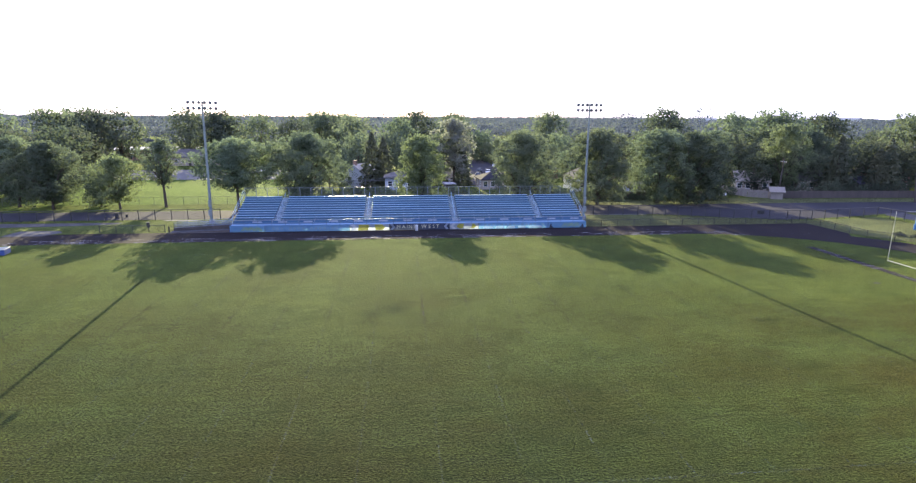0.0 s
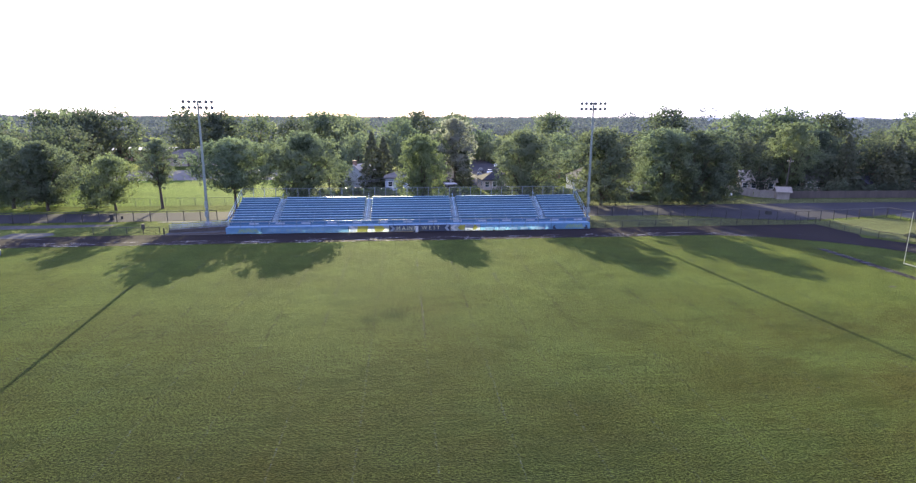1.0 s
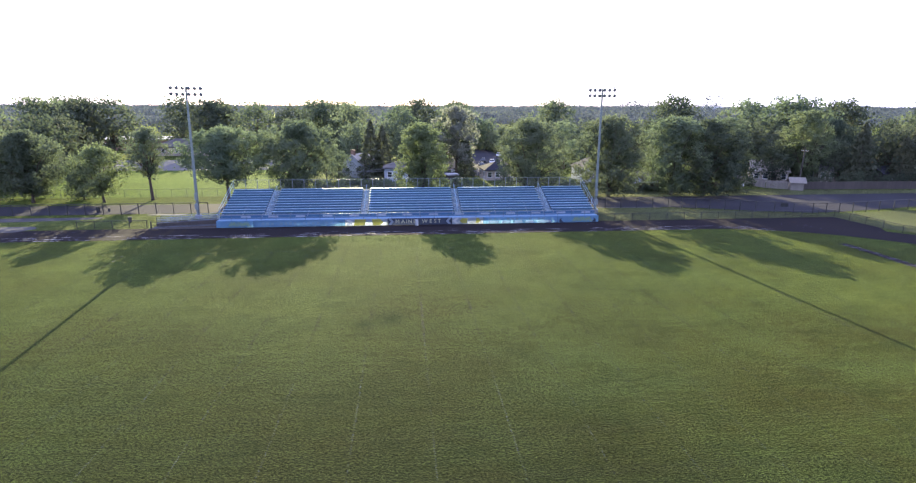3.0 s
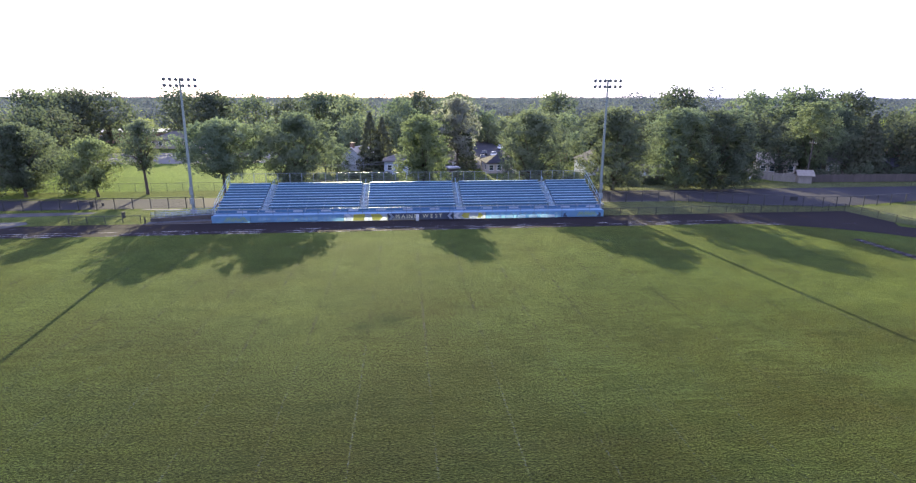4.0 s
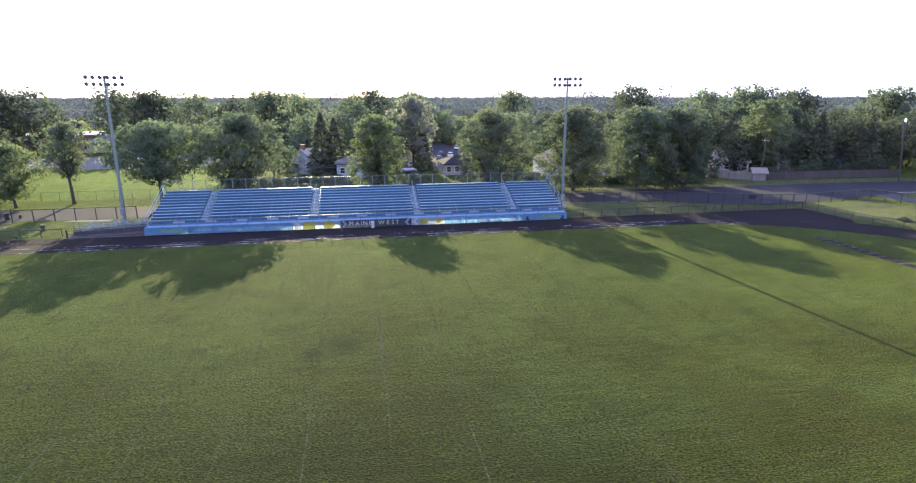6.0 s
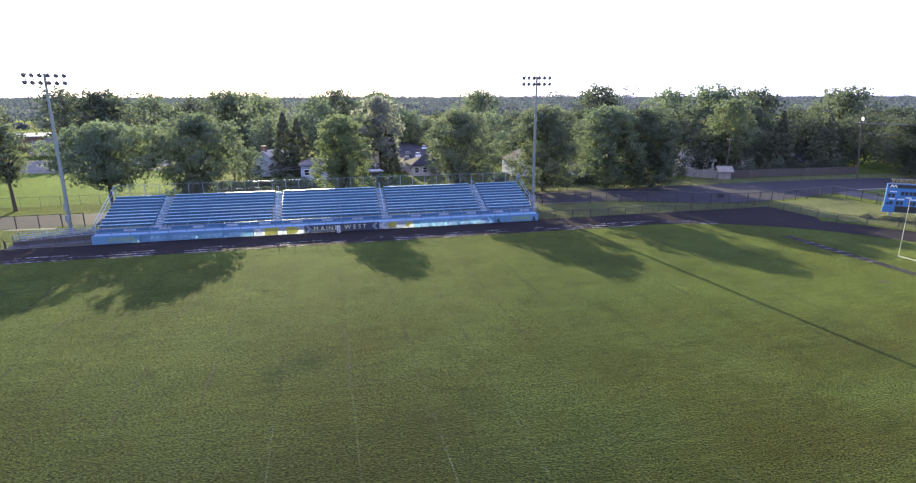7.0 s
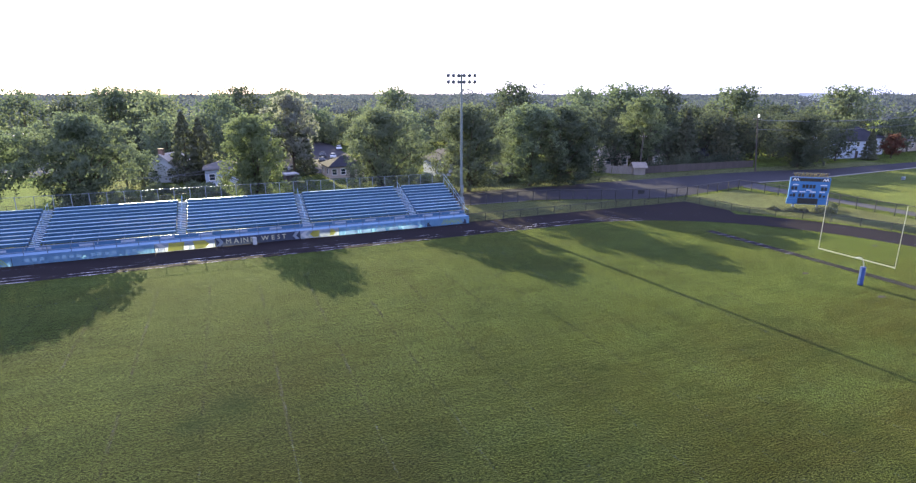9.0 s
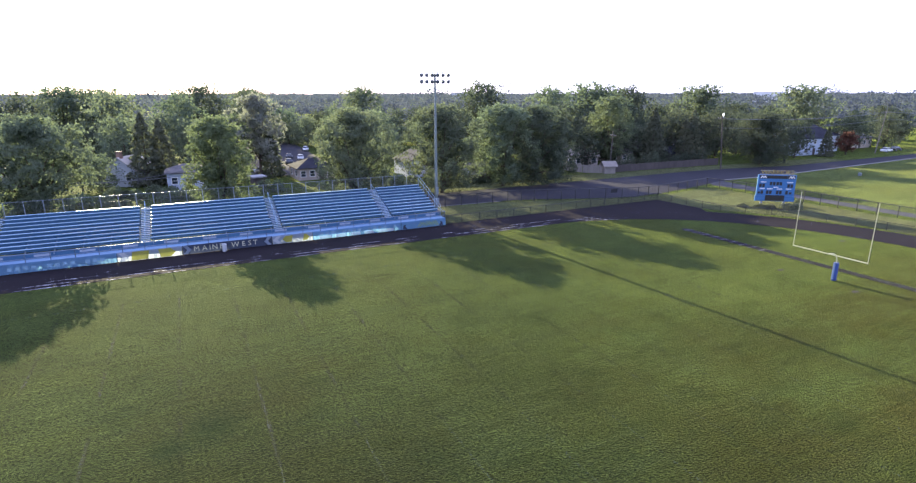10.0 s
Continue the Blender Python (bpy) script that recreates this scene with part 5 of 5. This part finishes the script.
def crown_points(rng, h, w, base, clumps, count, form, fat):
    """Twig centres in many small drooping clumps that fill an uneven envelope of that form."""
    out, tips, ways = [], [], []
    p1, p2, p3 = rng.uniform(0, 6.28, 3)
    for k in range(clumps):
        a = 2.399 * k + rng.uniform(-0.5, 0.5)
        f = min(1.0, (k + rng.uniform(0, 1)) / clumps) ** 0.88
        edge = np.interp(f, (0, 0.12, 0.35, 0.62, 0.84, 0.94, 1.0), CROWNS[form]) * w * (0.5 - 0.035 * fat)
        edge *= 1 + 0.09 * math.sin(2 * a + p1 + 5 * f) + 0.12 * math.sin(3 * a + p2 - 7 * f)
        rim = k % 2 == 0
        c = np.array([math.cos(a), math.sin(a), 0]) * edge * (rng.uniform(0.80, 1.0) if rim else rng.uniform(0.1, 0.70))
        lift = 0.04 * math.sin(2 * a + p3)
        q = w * rng.uniform(0.065, 0.105) * fat * (1.0 if rim else 1.5)
        c[2] = base + (h - base) * min(0.99, max(0.0, f + lift)) - q * 0.55
        n = max(3, int(count / clumps * (q / w / 0.105 / fat) ** 1.5))
        d = rng.normal(size=(n, 3))
        d /= np.linalg.norm(d, axis=1, keepdims=True)
        d[:, 2] = np.where(d[:, 2] < -0.6, -d[:, 2], d[:, 2])
        pts = c + d * np.array([q, q, q * 0.72]) * rng.uniform(0.05, 1, (n, 1)) ** 0.4
        if rim and f < 0.75:
            hang = rng.uniform(0, 1, n) < 0.28
            drop = rng.uniform(0, 1, n) ** 1.6 * h * 0.11
            pts[:, 2] -= np.where(hang, drop, 0)
            pts[:, :2] += np.where(hang, 0.10 * drop, 0)[:, None] * np.array([math.cos(a), math.sin(a)])
        out.append(pts)
        round_way = (pts - np.array([0, 0, base + (h - base) * 0.45])) / np.array([w / 2, w / 2, (h - base) / 2])
        ways.append((0.45 * d + 0.75 * round_way) * (1.0 if f < 0.55 else max(0.15, 1.0 - 2.6 * (f - 0.55))))
        tips.append(c)
    q = np.concatenate(out)
    q[:, 2] = np.maximum(q[:, 2], 0.25 + rng.uniform(0, 0.5, len(q)))
    return q, tips, np.concatenate(ways)


def trunk_geo(rng, h, base, tips, r0, fork=None):
    g = Geo()
    fork = fork or max(1.6, base * 0.9)
    lean = rng.uniform(-0.25, 0.25, 2)
    g.tube([(0, 0, -0.1), (0, 0, 0.25), (lean[0] * 0.4, lean[1] * 0.4, fork * 0.6), (lean[0], lean[1], fork), (lean[0] * 1.3, lean[1] * 1.3, fork + (h - fork) * 0.45)], [r0 * 1.5, r0 * 1.1, r0 * 0.9, r0 * 0.75, r0 * 0.3], 9)
    every = max(1, len(tips) // 16)
    for i, t in enumerate(tips[::every]):
        s = Vector((lean[0], lean[1], fork * (0.85 + 0.5 * (i % 5) / 5)))
        e = Vector(t)
        if e.z < s.z:
            s.z = max(0.9, e.z - 0.3)
        m = (s + e) / 2 + Vector((0, 0, 0.12 * (e - s).length))
        g.tube([s, m, e], [r0 * 0.42, r0 * 0.26, r0 * 0.07], 6)
    return g


def tree_meshes(seed, h, w, base, clumps, twigs, per, size, leaf, r0, form="dome", fat=1.0):
    rng = np.random.default_rng(seed)
    q, tips, ways = crown_points(rng, h, w, base, clumps, twigs, form, fat)
    pts = np.repeat(q, per, 0) + rng.normal(size=(len(q) * per, 3)) * size * np.array([1.0, 1.0, 0.7])
    return trunk_geo(rng, h, base, tips, r0).mesh("trunk", BARK, True), quads_mesh("crown", leaves_at(rng, pts, size, np.repeat(ways, per, 0), 0.8), leaf)


def tree(x, y, meshes, label, scale=1.0, turn=0.0, group=""):
    t = thing("tree", label, "tree", pose(x, y, 0, 0, 0, turn) @ Matrix.Scale(scale, 4), group)
    part("trunk", meshes[0], BARK, t)
    part("crown", meshes[1], LEAF, t)
    return t


ROW = "trees along the service road"
BROAD = "broad green deciduous tree with a low rounded crown"
WIDE = "wide green tree whose leaves hang nearly to the ground"
# x, y, height, width, crown base, leaf, twigs, form, label
NEAR = [
    (-108.6, 30.3, 14.4, 12.5, 2.6, LEAF, 1600, "dome", BROAD), (-99.9, 26.6, 13.6, 13.5, 2.2, LEAF, 2000, "vase", BROAD), (-104, 36, 12.5, 11, 2.5, LEAF, 1100, "dome", BROAD),
    (-86.7, 25.9, 11.0, 10.4, 2.4, LEAF_PALE, 900, "dome", "small light green tree with a rounded crown and a forked trunk"),
    (-92.2, 29.5, 7.5, 6.5, 0.8, LEAF, 600, "skirt", "small bushy green tree with leaves near the ground"),
    (-78.6, 28.0, 13.9, 8.6, 5.6, LEAF, 620, "vase", "slender open green tree with a bare lower trunk"),
    (-62.4, 22.8, 14.3, 18.2, 5.6, LEAF, 2100, "vase", "wide green tree with a thick bare trunk by the road"),
    (-50.0, 28.0, 15.5, 18.2, 3.2, LEAF, 2800, "vase", BROAD), (-25.2, 27.5, 14.8, 11.0, 1.0, LEAF_PALE, 2000, "skirt", "light green leafy tree behind the bleacher"),
    (-3.0, 26.8, 16.1, 15.2, 1.8, LEAF, 2600, "skirt", WIDE), (13.6, 25.2, 16.4, 15.6, 2.2, LEAF, 2600, "skirt", WIDE), (28.0, 26.5, 16.5, 14.0, 2.2, LEAF, 2400, "dome", WIDE), (35.4, 27.0, 15.7, 14.5, 1.8, LEAF_DARK, 2400, "skirt", WIDE), (42.0, 29.0, 13.6, 11.5, 1.2, LEAF_DARK, 1500, "skirt", WIDE),
    # darker leaf towards the right, in place of weaker sun glare there
    (69.0, 41.0, 17.6, 12.0, 3.0, LEAF_LIGHT, 1500, "vase", "tall light green tree by a board fence"), (84.0, 53.0, 15.0, 14.0, 2.4, LEAF_DARK, 1400, "dome", BROAD), (56.5, 55.0, 15.5, 13.0, 2.0, LEAF, 1200, "dome", BROAD),
    (73.0, 47.0, 13.5, 11.5, 1.8, LEAF_DARK, 1100, "dome", BROAD),
    (106.5, 25.4, 13.4, 16.5, 1.6, LEAF_DARK, 2000, "dome", BROAD),
]
for i, (x, y, h, w, base, leaf, twigs, form, label) in enumerate(NEAR):
    tree(x, y, tree_meshes(100 + i, h, w, base, 110, twigs, 12, 0.28, leaf, 0.017 * h + 0.05, form, 0.95 if form == "vase" else 1.15), label, 1.0, 37 * i, ROW)


def conifer_meshes(seed, h, w, leaf=NEEDLE, n=2600):
    rng = np.random.default_rng(seed)
    f = rng.uniform(0, 1, n) ** 0.75
    a = rng.uniform(0, 2 * math.pi, n)
    z = h * (1 - f) * 0.94 + 0.5
    tier = 1 + 0.22 * np.sin(z * 5.2 + rng.uniform(0, 1, n))
    r = w / 2 * (f ** 0.72) * tier * rng.uniform(0.35, 1.0, n) ** 0.5
    pts = np.stack([np.cos(a) * r, np.sin(a) * r, z - 0.18 * r], 1)
    g = Geo().tube([(0, 0, -0.1), (0, 0, h * 0.5), (0, 0, h * 0.97)], [0.2, 0.12, 0.02], 8)
    return g.mesh("trunk", BARK, True), quads_mesh("crown", leaves_at(rng, pts, 0.42), leaf)


SPRUCE = "dark conical spruce in a back garden"
con = [conifer_meshes(300 + i, 12, 6.2, n=3400) for i in range(2)]
# spruce at x 82.5 is added only to cast a thin lawn shadow
for x, y, s, k in ((-37.3, 60, 1.25, 0), (-34.3, 61, 1.15, 1), (-12.6, 61, 0.95, 0), (82.5, 40, 1.25, 1), (94.7, 38.0, 1.2, 0), (91.4, 37.5, 1.0, 1), (140.5, 28.6, 0.74, 1)):
    tree(x, y, con[k], SPRUCE, s, 40 * k + x)

# back-garden and street trees
PROTO = [tree_meshes(400 + i, 14, 13 + (i % 3), 2.6 - 0.5 * (i % 3), 50, 430, 6, 0.55, (LEAF, LEAF_DARK, LEAF, LEAF_LIGHT, LEAF)[i], 0.28, ("dome", "vase", "dome")[i % 3], 1.6) for i in range(5)]
# the same crowns in darker leaf, shade painted in for both far sides
PROTO_SHADED = []
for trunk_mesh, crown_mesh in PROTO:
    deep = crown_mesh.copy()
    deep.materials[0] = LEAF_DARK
    PROTO_SHADED.append((trunk_mesh, deep))
TAN = tree_meshes(410, 15, 11, 4.0, 50, 900, 6, 0.42, LEAF_TAN, 0.28)
RED = tree_meshes(411, 7, 6, 1.5, 24, 420, 6, 0.34, LEAF_RED, 0.18)
tree(-15.0, 61, TAN, "tall olive brown tree in a back garden", 1.22)
tree(151, 28.8, RED, "small dark red leaved tree by a white house", 1.0)

# ---- trees among the houses ----
def free_spot(x, y, r):
    if y < 35 and x < 250 or y < 30:
        return False
    if -112 < x < -57 and y < 116 or x < -57 and 78 < y < 114:
        return False
    if -10 < x < 12 and 40 < y < 130 and abs(x - (-2.5 + (y - 58) * 0.05)) < 6.5 + r * 0.3:
        return False
    return all(math.hypot(x - p, y - q) > q2 + r * 0.35 for p, q, q2 in TAKEN)


fr = random.Random(11)
GARDEN = "green deciduous tree in a back garden"
planted = []
for x, y, s, k in ((50, 54, 0.8, 0), (64, 60, 1.05, 3), (74, 62, 1.1, 0), (92, 56, 0.95, 2), (99, 48, 0.95, 1), (87, 60, 1.0, 1), (93.5, 41, 0.95, 2), (79.5, 44, 0.72, 1), (86.5, 44, 0.70, 4), (62.5, 43, 0.72, 1), (100, 39, 0.9, 0), (67, 50, 0.85, 4), (112, 44, 0.95, 1), (123, 31.5, 0.66, 4), (129, 30.5, 0.74, 3), (124, 46, 0.9, 3), (147, 50, 0.9, 1), (163, 36, 0.75, 3), (170, 38, 0.9, 0), (186, 36, 0.85, 2),
                   (-118, 44, 1.1, 0), (-125, 36, 1.05, 1), (-117, 60, 1.15, 2), (-128, 52, 1.1, 3), (-120, 74, 1.1, 4), (-134, 66, 1.15, 0), (-20, 64, 1.0, 0), (-101, 143, 1.45, 0), (-84, 131, 1.4, 2), (-116, 146, 1.5, 4), (-70, 126, 1.3, 1), (-131, 122, 1.45, 3), (-140, 118, 1.4, 0), (-150, 134, 1.5, 2), (-47, 122, 1.35, 4), (-30, 118, 1.3, 0), (-6.5, 150, 1.4, 1), (-56, 58, 0.95, 0), (-24, 74, 0.9, 4), (-45.2, 55, 0.52, 2), (-48.6, 57.5, 0.6, 0)):
    planted.append((x, y, 6 * s))
    tree(x, y, (PROTO_SHADED if x > 45 or x < -100 else PROTO)[k], GARDEN, s, 53 * x, "garden trees")
for k in range(900):
    x, y = fr.uniform(-150, 230), fr.uniform(44, 170)
    s = fr.choice((0.5, 0.6, 0.68, 0.76, 0.85, 0.95))
    if y < 85 and -60 < x < 52:
        s = min(s, 0.62)
    if 44 < x < 118 and y < 64 or -52 < x < -6 and y < 74:
        continue
    if len(planted) > 195 or not free_spot(x, y, 5 * s) or any(math.hypot(x - p, y - q) < 0.85 * (6 * s + r) * 0.70 for p, q, r in planted):
        continue
    planted.append((x, y, 6 * s))
    tree(x, y, (PROTO_SHADED if x > 45 or x < -100 else PROTO)[fr.randrange(5)], GARDEN, s, fr.uniform(0, 360), "garden trees")

# old trees that stand above the rest
OLD = "tall old tree rising above the other crowns"
OLD_MESHES = [tree_meshes(430 + i, 14, 14 + i, 3.0, 70, 640, 8, 0.48, (LEAF, LEAF_DARK, LEAF)[i], 0.28, "dome", 1.65) for i in range(3)]
for az, dist, s, k in ((-39, 178, 1.40, 0), (-36.5, 190, 1.49, 2), (-31.5, 215, 1.47, 3), (-29, 225, 1.44, 1), (-18.5, 235, 1.44, 4), (-8.5, 240, 1.49, 0), (-6.3, 236, 1.44, 2), (1.5, 245, 1.51, 1), (5.5, 250, 1.44, 3), (15.5, 235, 1.49, 0), (27, 225, 1.56, 4), (33.5, 205, 1.44, 2), (37, 185, 1.51, 0), (40.5, 215, 1.44, 1), (47, 220, 1.49, 3), (55, 230, 1.49, 0)):
    x, y = -29 + dist * math.sin(radians(az)), -82 + dist * math.cos(radians(az))
    planted.append((x, y, 6 * s))
    tree(x, y, OLD_MESHES[k % 3], OLD, s, 71 * k + az, "garden trees")

# ---- woods to the horizon, bluish haze in the leaf colour ----
wr = np.random.default_rng(21)
cells = []
r = 225.0
while r < 3300:
    step = max(11.5, r * 0.040)
    for a in np.arange(-42, 74, math.degrees(step / r)):
        t = radians(a + wr.uniform(-0.4, 0.4) * math.degrees(step / r))
        rr = r + wr.uniform(-0.45, 0.45) * step
        x, y = -29 + rr * math.sin(t), -75 + rr * math.cos(t)
        if y > 30 and not (y < 172 and -150 < x < 232) and not (x < -57 and y < 180) and free_spot(x, y, 4):
            cells.append((x, y, rr, step))
    r += step * 0.9
blocks = []
for x, y, rr, step in cells:
    h = (wr.normal(10.5, 2.6) + (6.5 if wr.uniform() < 0.14 else 0)) if rr < 800 else wr.normal(14.6, 1.6) + (4.0 if wr.uniform() < 0.06 else 0)
    swell = math.sin(x / 61) + math.sin(y / 47 + x / 130) + 0.7 * math.sin(x / 23 + 2)
    h += (1.9 if rr < 800 else 1.3) * max(-0.6, swell)
    w = max(11.0, step * 0.98) * wr.uniform(0.62, 1.12)
    h = max(h, 5.0)
    n = 230 if rr < 320 else (130 if rr < 700 else 66)
    size = (0.75 if rr < 320 else 1.1) if rr < 700 else 0.0021 * rr
    lob = wr.normal(size=(7, 3)) * np.array([0.27, 0.27, 0.10]) * np.array([w, w, h]) + np.array([0, 0, h * 0.70])
    d = wr.normal(size=(n, 3))
    d /= np.linalg.norm(d, axis=1, keepdims=True)
    d[:, 2] = np.where(d[:, 2] < -0.3, -d[:, 2], d[:, 2])
    q = lob[wr.integers(0, 7, n)] + d * np.array([w * 0.24, w * 0.24, h * 0.17]) * wr.uniform(0.55, 1, (n, 1))
    q[:, 2] = np.clip(q[:, 2], 1.0, None)
    blocks.append(leaves_at(wr, q + np.array([x, y, 0]), size, d + np.array([0, 0, 0.2]), 1.2))
tagged(part("woods", quads_mesh("woods", np.concatenate(blocks), HAZED_WOODS), HAZED_WOODS), "dense green suburban tree canopy reaching the horizon, painted bluish for haze", "woods", "", "stuff")

# ---- far buildings on the skyline, walls painted white for haze ----
for az, dist, w, h in ((26.5, 1500, 50, 20), (30, 1450, 45, 18), (41.2, 1100, 34, 19), (55, 1300, 60, 19)):
    t = radians(az)
    x, y = -29 + dist * math.sin(t), -75 + dist * math.cos(t)
    b = thing("far_building", "pale flat-roofed building far beyond the trees", "building", pose(x, y, 0, 0, 0, -az))
    part("wall", Geo().box((-w / 2, -8, 0), (w / 2, 8, h)), WHITE, b)
    part("roof", Geo().box((-w / 2 - 0.5, -8.5, h), (w / 2 + 0.5, 8.5, h + 0.8)), FLAT_ROOF, b)
    part("window_band", Geo().box((-w / 2 + 2, -8.15, 3), (w / 2 - 2, -8.0, 5)), GLASS, b)
